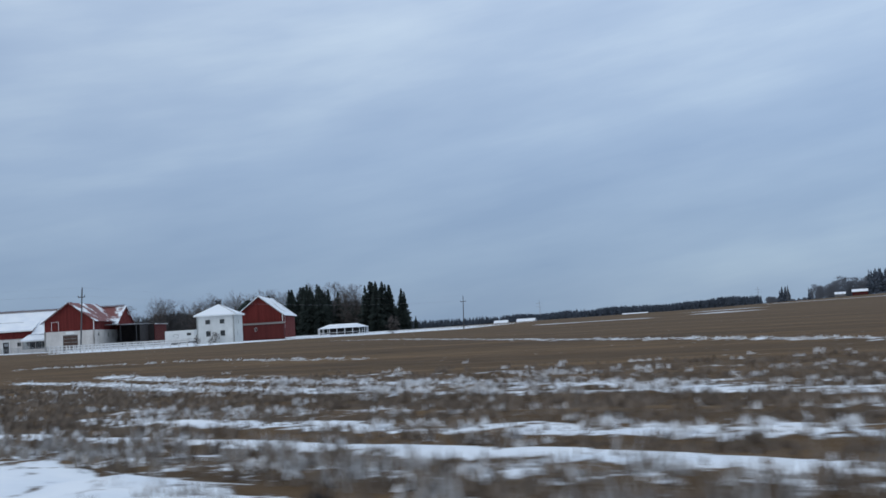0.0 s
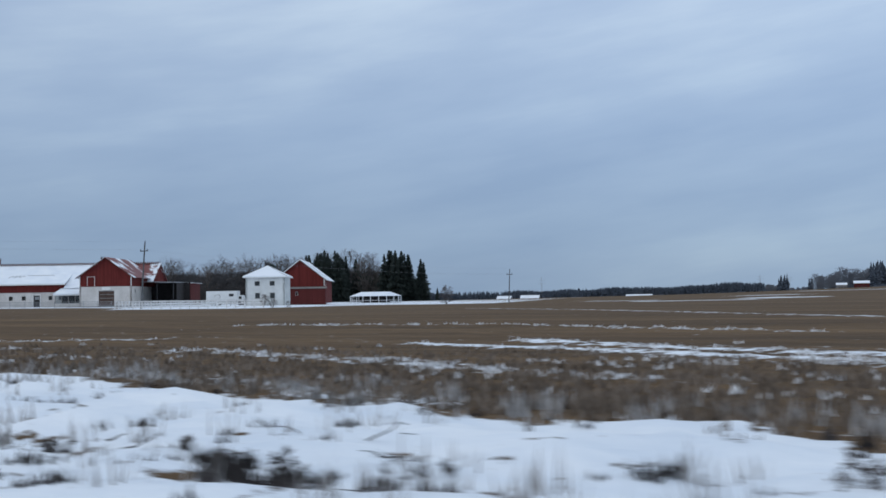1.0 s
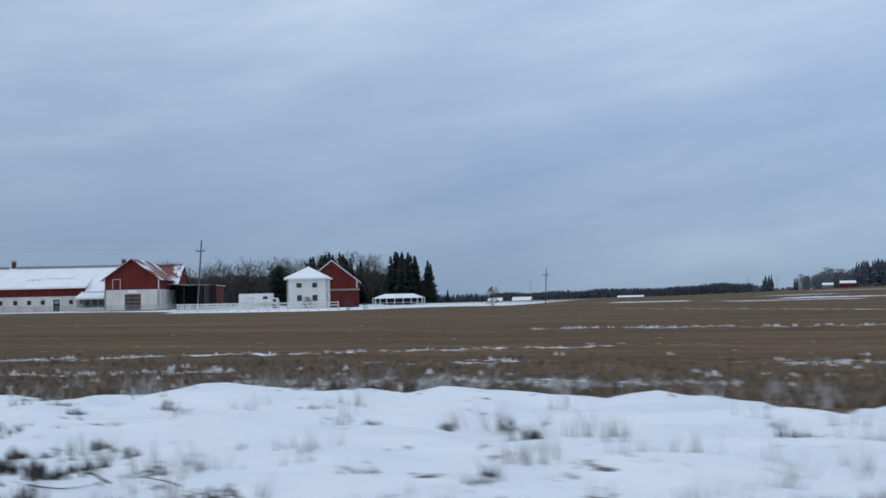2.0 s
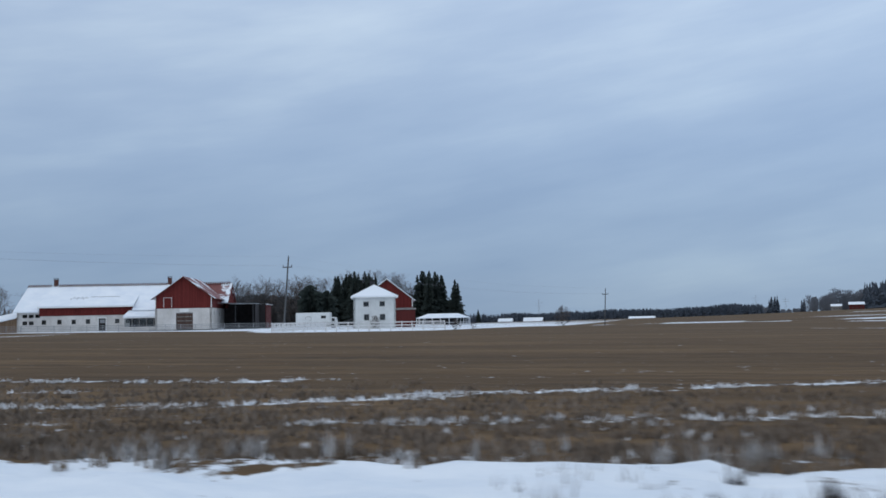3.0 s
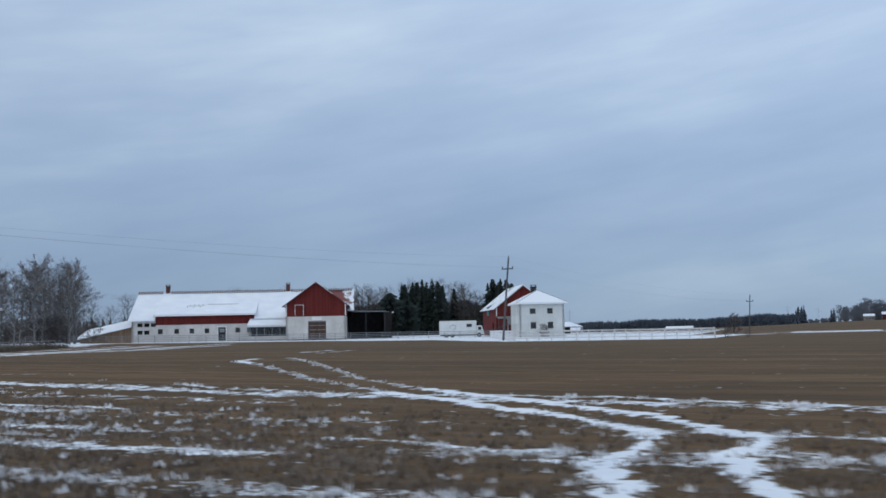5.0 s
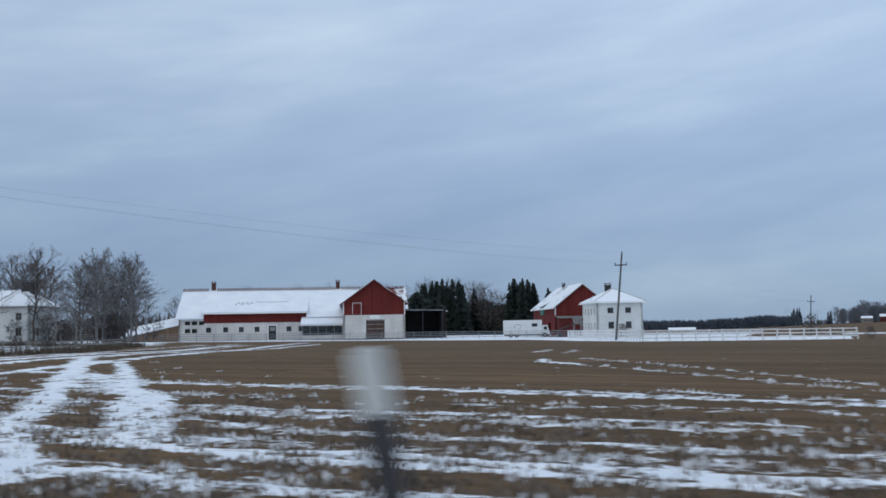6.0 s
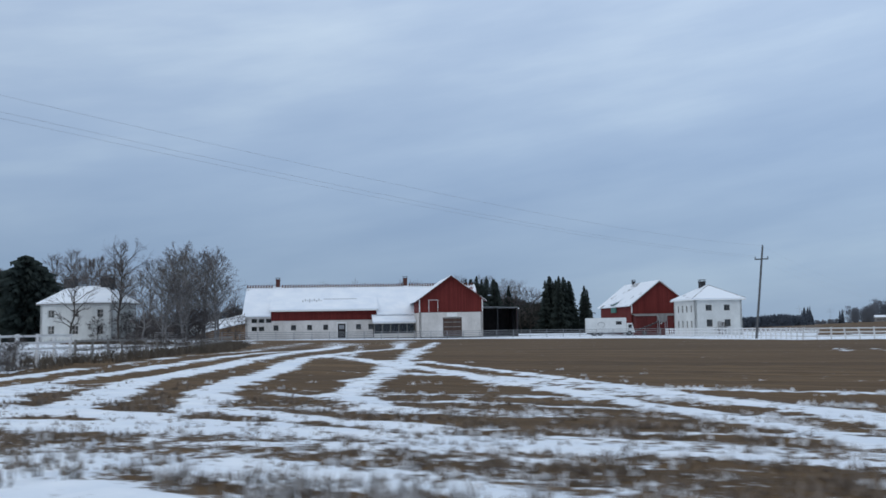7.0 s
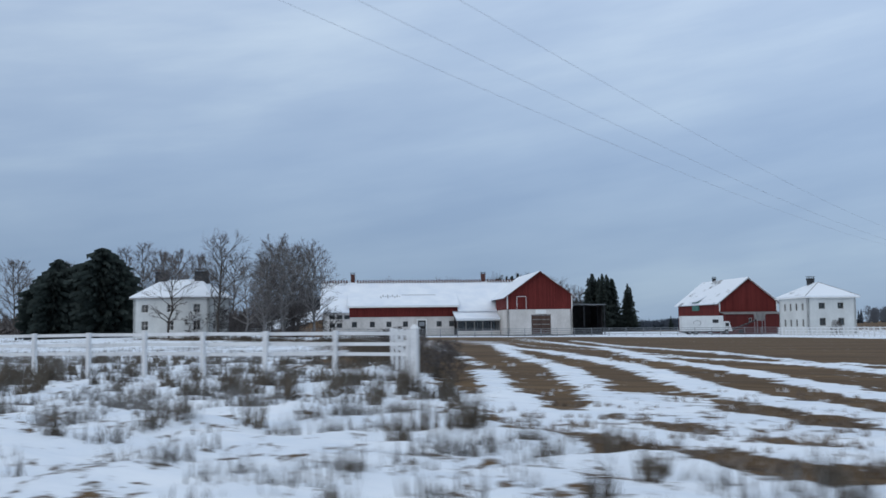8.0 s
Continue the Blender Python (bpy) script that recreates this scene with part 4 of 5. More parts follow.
def build_manor():
    dm = 14.0
    h = thing("manor_house", -264.0 + 2.0 * math.cos(radians(dm)), 126.0 + 2.0 * math.sin(radians(dm)), 0.9, dm, "white two-storey house with hipped snowy roof and two broad chimneys", "house")
    w, d, e = 13.0, 9.0, 6.5
    front = [(x - 0.62, x + 0.62, z0, z1) for x in (2.0, 6.4, 10.9) for z0, z1 in ((4.1, 5.5), (1.2, 2.8))]
    sides = [(x - 0.5, x + 0.5, z0, z1) for x in (2.6, 6.6) for z0, z1 in ((4.1, 5.5), (1.2, 2.8))]
    for p0, p1, hs in (((0, 0), (w, 0), front), ((w, 0), (w, d), sides), ((w, d), (0, d), []), ((0, d), (0, 0), sides)):
        wall(h, "wall", WALLWHITE, p0, p1, -0.6, e, hs, 0.4)
        for hole in hs:
            window(h, side(p0, p1), *hole, (1, 1), TRIM, 0.1, 0.09)
    board(h, "floor_slab", DARKINSIDE, 0.4, w - 0.4, 0.4, d - 0.4, 3.2, 3.5)
    o, z1 = 0.5, 9.7
    a = [(-o, -o, e), (w + o, -o, e), (w + o, d + o, e), (-o, d + o, e)]
    top = [(3.0, d / 2, z1), (w - 3.0, d / 2, z1)]
    bm = bmesh.new()
    v = [bm.verts.new(p) for p in a] + [bm.verts.new((x, y, z + 0.22)) for x, y, z in a] + [bm.verts.new(p) for p in top]
    bm.faces.new((v[3], v[2], v[1], v[0]))
    for k in range(4):
        bm.faces.new((v[k], v[(k + 1) % 4], v[4 + (k + 1) % 4], v[4 + k]))
    for f in ((4, 5, 9, 8), (5, 6, 9), (6, 7, 8, 9), (7, 4, 8)):
        bm.faces.new([v[k] for k in f])
    part("roof", bm, SNOW, h, "hipped roof under smooth snow")
    bm = bmesh.new()
    for p0, p1 in zip(a, a[1:] + a[:1]):
        box(bm, 0, math.dist(p0, p1), -0.06, -0.004, e - 0.16, e + 0.04, side(p0, p1))
    part("eaves_board", bm, GREYWOOD, h)
    for x in (3.0, 9.9):
        chimney(h, x, d / 2, z1 - 0.9, z1 + 1.5, 2.1, 1.1, SOOT)


def build_trailer():
    t = thing("horse_lorry", -184.2, 198.9, 0.05, 20.0, "white box lorry parked on the snowy yard", "lorry")
    bm = box(bmesh.new(), 0, 8.4, 0, 2.5, 0.65, 3.75)
    bmesh.ops.bevel(bm, geom=bm.edges[:], offset=0.08, segments=2, affect="EDGES")
    body = part("body", bm, VAN, t)
    bm = bmesh.new()
    solid(bm, [(8.45, 0.1, 0.6), (10.2, 0.1, 0.6), (10.2, 2.4, 0.6), (8.45, 2.4, 0.6)], [(8.45, 0.15, 2.6), (9.6, 0.15, 2.6), (9.6, 2.35, 2.6), (8.45, 2.35, 2.6)])
    cab = part("cab", bm, VAN, t, "white cab")
    board(cab, "cab_window", SOOT, 8.8, 9.5, 0.04, 0.09, 1.6, 2.3, "dark cab window")
    board(body, "side_window", SOOT, 6.2, 7.4, -0.02, -0.003, 2.3, 3.0, "dark side window")
    for k in range(7):   # emblem drawn as a plain bent band
        a0, a1 = radians(200 - k * 38), radians(200 - (k + 1) * 38)
        bm = bmesh.new()
        rod(bm, (3.1 + 0.75 * math.cos(a0), -0.01, 2.3 + 0.55 * math.sin(a0)), (3.1 + 0.75 * math.cos(a1), -0.01, 2.3 + 0.55 * math.sin(a1)), 0.06, 0.06, 4)
        part("emblem_stroke", bm, STEEL, body)
    for x in (1.6, 2.9, 9.0):
        for y in (0.05, 2.15):
            bm = rod(bmesh.new(), (x, y, 0.48), (x, y + 0.3, 0.48), 0.48, 0.48, 16)
            wl = part("wheel", bm, RUBBER, t)
            part("rim", rod(bmesh.new(), (x, y - 0.01, 0.48), (x, y + 0.31, 0.48), 0.24, 0.24, 12), STEEL, wl)
    board(t, "chassis", SOOT, 0.2, 9.6, 0.5, 2.0, 0.4, 0.64)


def build_horse_walker():
    p = thing("horse_walker", -184.0, 288.0, -1.3, 0, "round open horse walker with white posts and snowy ring roof", "pavilion")
    r0, r1, n = 8.8, 5.0, 20
    ring = lambda r, z, k: (r * math.cos(2 * math.pi * k / n), r * math.sin(2 * math.pi * k / n), z)
    bm = bmesh.new()
    for k in range(n):
        solid(bm, [ring(r0 + 0.1, 3.2, k), ring(r0 + 0.1, 3.2, k + 1), ring(r1, 4.55, k + 1), ring(r1, 4.55, k)], [ring(r0 + 0.1, 3.34, k), ring(r0 + 0.1, 3.34, k + 1), ring(r1, 4.69, k + 1), ring(r1, 4.69, k)])
    part("ring_roof", bm, SNOW, p, "snow on a ring-shaped roof")
    for k in range(n):
        x, y, _ = ring(r0, 0, k)
        part("post", box(bmesh.new(), x - 0.08, x + 0.08, y - 0.08, y + 0.08, -1.2, 3.22), FENCEWHITE, p)
    for r in (r0, r1):
        for z in (1.0, 1.8):
            bm = bmesh.new()
            for k in range(n):
                rod(bm, ring(r, z, k), ring(r, z, k + 1), 0.08, 0.08, 4)
            part("ring_rail", bm, FENCEWHITE, p)
    bm = bmesh.new()
    rod(bm, (0, 0, -1), (0, 0, 4.2), 0.3, 0.3, 10)
    part("mast", bm, STEEL, p)
    # added screen: its near-black stands for the dark seen through the open ring
    bm = bmesh.new()
    for k in range(n):
        solid(bm, [ring(r1, -0.8, k), ring(r1, -0.8, k + 1), ring(r1 - 0.1, -0.8, k + 1), ring(r1 - 0.1, -0.8, k)], [ring(r1, 4.5, k), ring(r1, 4.5, k + 1), ring(r1 - 0.1, 4.5, k + 1), ring(r1 - 0.1, 4.5, k)])
    part("inner_screen", bm, DARKINSIDE, p, "near-black screen added for the dark inside the ring")


build_barn()
build_house()
build_red_barn()
build_manor()
build_trailer()
build_horse_walker()


def build_conveyor():
    """An inclined bale conveyor with its hopper, between lorry and barn."""
    c = thing("bale_conveyor", -172.5, 205.0, 0.1, 24.0, "dark inclined farm conveyor with a grey hopper beside the barn", "conveyor")
    for y in (0.0, 0.7):
        part("beam", rod(bmesh.new(), (-3.6, y, 0.4), (3.4, y, 3.1), 0.11, 0.11, 6), SOOT, c)
        part("wheel", rod(bmesh.new(), (-0.6, y - 0.1, 0.42), (-0.6, y + 0.1, 0.42), 0.42, 0.42, 14), RUBBER, c)
    for k in range(8):
        x = -3.2 + k * 0.88
        z = 0.4 + (x + 3.6) * 2.7 / 7.0
        board(c, "slat", GREYWOOD, x, x + 0.12, 0.0, 0.7, z + 0.08, z + 0.18)
    part("strut", rod(bmesh.new(), (-0.6, 0.35, 0.42), (1.2, 0.35, 2.2), 0.06, 0.06, 6), SOOT, c)
    bm = bmesh.new()
    solid(bm, [(2.7, -0.3, 2.6), (3.9, -0.3, 2.6), (3.9, 1.0, 2.6), (2.7, 1.0, 2.6)], [(2.3, -0.7, 4.3), (4.3, -0.7, 4.3), (4.3, 1.4, 4.3), (2.3, 1.4, 4.3)])
    part("hopper", bm, GREYWOOD, c, "dull grey hopper")
    for x in (2.5, 4.1):
        for y in (-0.4, 1.1):
            part("leg", rod(bmesh.new(), (x, y, -0.2), (x, y, 3.4), 0.06, 0.06, 6), STEEL, c)


build_conveyor()


# ---------------------------------------------------------------- poles, wires, posts, fences
def build_pole(x, y, z, tilt_x, tilt_y, height, label):
    p = thing("utility_pole", x, y, z, 0, label, "utility pole", "poles of the power line")
    top = Vector((tilt_x, tilt_y, height))
    part("pole", rod(bmesh.new(), (0, 0, -1.0), top, 0.17, 0.11, 10), POLEWOOD, p)
    for k, (f, half) in enumerate(((0.86, 0.88),)):
        c = top * f
        part("crossarm", box(bmesh.new(), c.x - half, c.x + half, c.y - 0.16, c.y - 0.02, c.z - 0.08, c.z + 0.08), POLEWOOD, p)
        for dx in (-0.8, 0.8):
            part("insulator", rod(bmesh.new(), (c.x + dx, c.y - 0.09, c.z + 0.08), (c.x + dx, c.y - 0.09, c.z + 0.38), 0.07, 0.05, 8), SOOT, p)
    part("insulator", rod(bmesh.new(), top, top + Vector((0, 0, 0.25)), 0.06, 0.04, 8), SOOT, p)
    return p


build_pole(-145.8, 134.3, 0.25, 1.4, -0.4, 12.1, "leaning tarred wooden power pole with a crossarm")
build_pole(-123.1, 259.0, -2.0, 0.7, -0.4, 11.0, "upright tarred wooden power pole with a crossarm")
build_pole(-175.6, -12.0, 1.0, 0.0, 0.0, 12.0, "wooden power pole beside the road")


def build_wire(p, q, sag):
    """One hanging wire as a single thin tube."""
    p, q = Vector(p), Vector(q)
    n, sides, r = 24, 4, 0.0055
    across = (q - p).cross(Vector((0, 0, 1))).normalized()
    verts, faces = [], []
    for k in range(n + 1):
        c = p.lerp(q, k / n) - Vector((0, 0, sag * 4 * (k / n) * (1 - k / n)))
        verts += [c + across * r * math.cos(j * math.pi / 2) + Vector((0, 0, r * math.sin(j * math.pi / 2))) for j in range(sides)]
    for k in range(n):
        faces += [(k * 4 + j, k * 4 + (j + 1) % 4, k * 4 + 4 + (j + 1) % 4, k * 4 + 4 + j) for j in range(sides)]
    mesh = bpy.data.meshes.new("power_wire")
    mesh.from_pydata([tuple(v) for v in verts], [], faces)
    mesh.materials.append(WIREGREY)
    tagged(new("power_wire", mesh), "thin grey power line hanging between poles", "wire", "wires of the power line")


for dx, z1, x2, z2 in ((-0.8, 10.9, -178.0, 13.4), (0.8, 10.9, -175.0, 12.8), (0.0, 12.5, -171.5, 12.2)):
    build_wire((-144.6 + dx, 134.0, z1), (x2, -12.0, z2), 1.7)
    build_wire((-144.6 + dx, 134.0, z1), (-122.5 + dx, 258.7, z1 - 3.2), 1.5)


def build_marker(x, y):
    z = land_at(x, y)
    p = thing("marker_post", x, y, z, 0, "slim roadside marker post, pale top on a black stem", "marker post", "roadside marker posts")
    top = 1.27 - 0.006 * x - z
    bm = box(bmesh.new(), -0.047, 0.047, -0.03, 0.03, top - 0.2, top)
    bmesh.ops.bevel(bm, geom=[e for e in bm.edges], offset=0.015, segments=2, affect="EDGES")
    part("reflector_head", bm, GREYPOST, p, "pale grey head")
    bm = box(bmesh.new(), -0.043, 0.043, -0.025, 0.025, -0.3, top - 0.2)
    part("stem", bm, BLACKPOST, p, "black stem")
    p.matrix_basis = Matrix.Translation((x + 0.17, y, z)) @ pose(0, 0, 0, 0, -11, 0)


build_marker(-68.72, 2.42)
build_marker(-118.16, 2.42)


def build_fence(name, points, step, height, rails, mat, label, category="fence", post=0.13, rail=0.14, lean=0.0, seed=1):
    """Posts and rails along a bent line, on the land."""
    rng = random.Random(seed)
    f = thing(name, 0, 0, 0, 0, label, category)
    for (ax, ay), (bx, by) in zip(points, points[1:]):
        n = max(1, round(math.dist((ax, ay), (bx, by)) / step))
        spots = [(ax + (bx - ax) * k / n, ay + (by - ay) * k / n) for k in range(n + 1)]
        ang = math.degrees(math.atan2(by - ay, bx - ax))
        for k, (x, y) in enumerate(spots):
            z, h = land_at(x, y), height * (1 + 0.04 * (rng.random() - 0.3))
            bm = box(bmesh.new(), -post / 2, post / 2, -post / 2, post / 2, -0.3, h)
            o = part("post", bm, mat, f)
            o.matrix_basis = pose(x, y, z, lean * (rng.random() - 0.5), lean * (rng.random() - 0.5), ang)
            if k < n:
                x2, y2 = spots[k + 1]
                z2 = land_at(x2, y2)
                for r in rails:
                    bm = bmesh.new()
                    a, b = Vector((x, y, z + height * r + 0.03 * (rng.random() - 0.5))), Vector((x2, y2, z2 + height * r + 0.03 * (rng.random() - 0.5)))
                    off = Vector((math.sin(radians(ang)), -math.cos(radians(ang)), 0)) * (post / 2 + 0.02)
                    u, t2 = Vector((0, 0, rail / 2)), Vector((math.sin(radians(ang)), -math.cos(radians(ang)), 0)) * 0.02
                    solid(bm, [a + off - u - t2, a + off - u + t2, a + off + u + t2, a + off + u - t2], [b + off - u - t2, b + off - u + t2, b + off + u + t2, b + off + u - t2])
                    part("rail", bm, mat, f)
    return f


build_fence("paddock_fence", [(-168.3, 27.3), (-173.0, 26.6), (-196.0, 25.4), (-222.0, 24.6)], 2.35, 1.62, (0.95, 0.74, 0.55), FENCEWHITE, "white wooden paddock fence with three rails on the snowy verge", post=0.13, rail=0.11, lean=4, seed=2)
build_fence("paddock_fence", [(-168.4, 27.7), (-172.2, 34.6), (-175.4, 41.4)], 2.3, 1.62, (0.95, 0.74, 0.55), FENCEWHITE, "white wooden side fence of the paddock running back from the road", post=0.13, rail=0.11, lean=4, seed=6)
build_fence("paddock_fence", [(-175.8, 42.2), (-188.0, 68.0), (-218.0, 119.0)], 3.2, 1.3, (0.92, 0.55), GREYWOOD, "grey weathered paddock fence running back behind dry bushes", post=0.12, rail=0.10, seed=3)
gate_post = thing("gate_post", -168.0, 27.25, land_at(-168.0, 27.25), 4, "stout white wooden corner post with a pitched cap", "post")
part("shaft", box(bmesh.new(), -0.11, 0.11, -0.11, 0.11, -0.3, 1.68), FENCEWHITE, gate_post)
bm = bmesh.new()
solid(bm, [(-0.14, -0.14, 1.68), (0.14, -0.14, 1.68), (0.14, 0.14, 1.68), (-0.14, 0.14, 1.68)], [(-0.03, -0.03, 1.82), (0.03, -0.03, 1.82), (0.03, 0.03, 1.82), (-0.03, 0.03, 1.82)])
part("cap", bm, FENCEWHITE, gate_post)
build_fence("farm_fence", [(-164.7, 179.7), (-150.5, 146.0), (-139.6, 121.6), (-127.0, 125.6), (-114.5, 129.2)], 1.7, 1.45, (0.93, 0.62, 0.3), FENCEWHITE, "white three-rail horse fence along the snowy paddock", post=0.15, rail=0.15, lean=12, seed=4)
build_fence("pipe_fence", [(-262.0, 150.0), (-232.0, 160.0), (-206.0, 183.0), (-178.0, 196.0), (-163.0, 203.0)], 3.4, 1.6, (0.95, 0.72, 0.5, 0.28), STEEL, "grey steel rail fence round the farmyard", post=0.1, rail=0.09, seed=5)


# ---------------------------------------------------------------- trees
def spruce_mesh(seed, height, spread, open_base=0.04, full=1.35, fine=1, slope=0.72):
    """Crown of a spruce: whorls of drooping boughs, each a spray of small blades."""
    rng = random.Random(seed)
    verts, faces = [], []
    z = height * open_base
    while z < height * 0.99:
        f = 1 - z / height
        reach = spread * min(1.0, full * f ** slope) * (0.62 + 0.6 * rng.random()) + 0.12
        for k in range((7 + int(8 * f)) * fine):
            a = rng.random() * 2 * math.pi
            r = reach * (0.6 + 0.5 * rng.random())
            d, s = Vector((math.cos(a), math.sin(a), 0)), Vector((-math.sin(a), math.cos(a), 0))
            root, tip = Vector((0, 0, z + 0.15)), d * r + Vector((0, 0, z - r * (0.2 + 0.14 * rng.random())))
            for j in range(4 + 3 * (fine - 1)):
                u = 0.28 + 0.72 * j / (3 + 3 * (fine - 1))
                c, c2 = root.lerp(tip, u), root.lerp(tip, u - 0.3)
                wide = (0.42 * r * (1.1 - u) + 0.22) / fine ** 0.8
                hang = Vector((0, 0, -0.35 - 0.5 * rng.random()))
                for sg in (-1, 1):
                    n = len(verts)
                    verts += [c2, c + d * 0.15, c + s * sg * wide * (0.7 + 0.6 * rng.random()) + hang]
                    faces.append((n, n + 1, n + 2))
        z += height * (0.014 + 0.012 * rng.random()) + 0.06
    mesh = bpy.data.meshes.new("crown")
    mesh.from_pydata([tuple(v) for v in verts], [], faces)
    mesh.materials.append(NEEDLE)
    return mesh


def make_spruce(seed, height, spread, label, group="dark spruces behind the farm", full=1.35, fine=1, slope=0.72):
    t = thing("spruce_tree", 0, 0, -50, 0, label, "tree", group)
    part("trunk", rod(bmesh.new(), (0, 0, -0.6), (0, 0, height * 0.97), height * 0.014, 0.02, 7), BARK, t)
    crown = new("crown", spruce_mesh(seed, height, spread, 0.04, full, fine, slope))
    crown.parent = t
    return t


def twig_spray(twigs, rng, p, d, length, count):
    for k in range(count):
        w = (d + Vector((rng.gauss(0, 0.5), rng.gauss(0, 0.5), rng.gauss(0.05, 0.4)))).normalized()
        a = p + d * length * rng.random()
        b = a + w * length * (0.5 + 0.5 * rng.random())
        s = w.orthogonal().normalized() * 0.02
        twigs.append((a - s, a + s, b))
        for j in range(2):
            w2 = (w + Vector((rng.gauss(0, 0.6), rng.gauss(0, 0.6), rng.gauss(-0.1, 0.45)))).normalized()
            a2 = a.lerp(b, 0.35 + 0.4 * j)
            s2 = w2.orthogonal().normalized() * 0.016
            twigs.append((a2 - s2, a2 + s2, a2 + w2 * length * (0.3 + 0.3 * rng.random())))


def grow(bm, twigs, rng, p, d, length, radius, depth, up):
    """A limb that bends a little, forks, and carries fine twigs at its end."""
    mid = p + d * length * 0.5
    d2 = (d + Vector((rng.gauss(0, 0.16), rng.gauss(0, 0.16), up + rng.gauss(0, 0.08)))).normalized()
    q = mid + d2 * length * 0.5
    sides = 5 if radius > 0.06 else 3
    rod(bm, p, mid, radius, radius * 0.78, sides)
    rod(bm, mid, q, radius * 0.78, radius * 0.5, sides)
    if depth == 0:
        twig_spray(twigs, rng, mid, d2, length * 0.8, 6)
        return
    for k in range(3):
        ang, spin = radians(22 + 26 * rng.random()), 2 * math.pi * rng.random()
        u = d2.orthogonal().normalized()
        w = d2.cross(u)
        nd = (d2 * math.cos(ang) + (u * math.cos(spin) + w * math.sin(spin)) * math.sin(ang) + Vector((0, 0, up))).normalized()
        grow(bm, twigs, rng, mid.lerp(q, 0.1 + 0.3 * k + 0.25 * rng.random()), nd, length * (0.5 + 0.22 * rng.random()), radius * 0.5, depth - 1, up)
    twig_spray(twigs, rng, mid, d2, length * 0.5, 2)


def make_bare_tree(seed, height, up, reach, bark, label, category="tree", group="", start=0.22, limbs=22, shape=0.8):
    """A leafless tree: a leader that carries limbs from its lower part to the top."""
    rng = random.Random(seed)
    t = thing("bush" if category == "bush" else "bare_tree", 0, 0, -50, 0, label, category, group)
    bm, twigs = bmesh.new(), []
    r = height * 0.015
    pts, p = [], Vector((0, 0, -0.4))
    for k in range(9):
        pts.append(p.copy())
        p = p + Vector((rng.gauss(0, 0.012) * height, rng.gauss(0, 0.012) * height, (height + 0.4) / 8))
    for k in range(8):
        rod(bm, pts[k], pts[k + 1], r * (1 - 0.115 * k), r * (1 - 0.115 * (k + 1)), 7)
    for k in range(limbs):
        f = start + (0.97 - start) * (k + rng.random()) / limbs
        i = min(7, int(f * 8))
        base = pts[i].lerp(pts[i + 1], f * 8 - i)
        bell = (math.sin(math.pi * min(1.0, 0.18 + 0.82 * (f - start) / (1 - start))) ** shape) * 0.85 + 0.15
        a = k * 2.4 + rng.uniform(-0.5, 0.5)
        rise = 0.55 + 0.7 * f + rng.gauss(0, 0.15)
        d = Vector((math.cos(a), math.sin(a), rise)).normalized()
        grow(bm, twigs, rng, base, d, height * reach * bell * (0.7 + 0.5 * rng.random()), r * 0.5 * (1.1 - 0.6 * f), 2, up)
    twig_spray(twigs, rng, pts[7], Vector((0, 0, 1)), height * 0.12, 14)
    part("trunk", bm, bark, t)
    mesh = bpy.data.meshes.new("crown")
    mesh.from_pydata([tuple(v) for tri in twigs for v in tri], [], [(3 * k, 3 * k + 1, 3 * k + 2) for k in range(len(twigs))])
    mesh.materials.append(TWIG)
    o = new("crown", mesh)
    o.parent = t
    return t


def scatter(kinds, spots, seed):
    """Set copies of the model trees at x, y with a size; the models themselves take the first spots."""
    rng = random.Random(seed)
    for k, (x, y, size) in enumerate(spots):
        src = kinds[k % len(kinds)]
        m = pose(x, y, land_at(x, y) - 0.1, 0, 0, rng.random() * 360)
        o = src if k < len(kinds) else copy_thing(src, m)
        o.matrix_basis = m @ Matrix.Diagonal((size, size, size, 1))


dark = "tall dark spruce in a close group behind the farm"
SPRUCES = [make_spruce(k, 24.0, 4.0 + 0.5 * (k % 3), dark, full=1.3, slope=0.84) for k in range(5)]
rng = random.Random(9)
group_one = [(-298.5 + 21.5 * k / 23 + rng.uniform(-0.7, 0.7), 420 + rng.uniform(-6, 9), rng.uniform(0.96, 1.19)) for k in range(24)]
group_two = [(-258.3 + 10.3 * k / 13 + rng.uniform(-0.5, 0.5), 430 + rng.uniform(-5, 6), rng.uniform(0.96, 1.17)) for k in range(14)]
scatter(SPRUCES, group_one + group_two + [(-241.6, 435.5, 0.94), (-240.6, 436.5, 0.86), (-242.8, 436.0, 0.80), (-218.0, 406, 0.27), (-274, 352, 0.66)] + [(-319 - 2.6 * k, 516 + 4 * (k % 3), 0.92 + 0.06 * (k % 4)) for k in range(7)], 3)
garden = [make_spruce(20 + k, 16.0, 4.4, "broad dark conifer beside the white house", "conifers by the white house", 3.2, 2, 0.62) for k in range(2)]
scatter(garden, [(-289.6, 150.0, 1.17), (-300.6, 150.0, 1.05), (-306.0, 150.0, 0.80), (-292.5, 153.0, 1.14), (-303.0, 153, 0.94), (-296.5, 152.0, 0.98), (-287.5, 152, 1.0), (-299.0, 147, 0.90), (-268, 343, 1.12), (-262.5, 347, 0.95), (-273, 350, 0.9)], 4)

BIRCHES = [make_bare_tree(40 + k, 15.8, 0.10, 0.20, BIRCH, "leafless birch with pale bark beside the barn", group="birches beside the barn", start=0.16, limbs=26, shape=0.6) for k in range(3)]
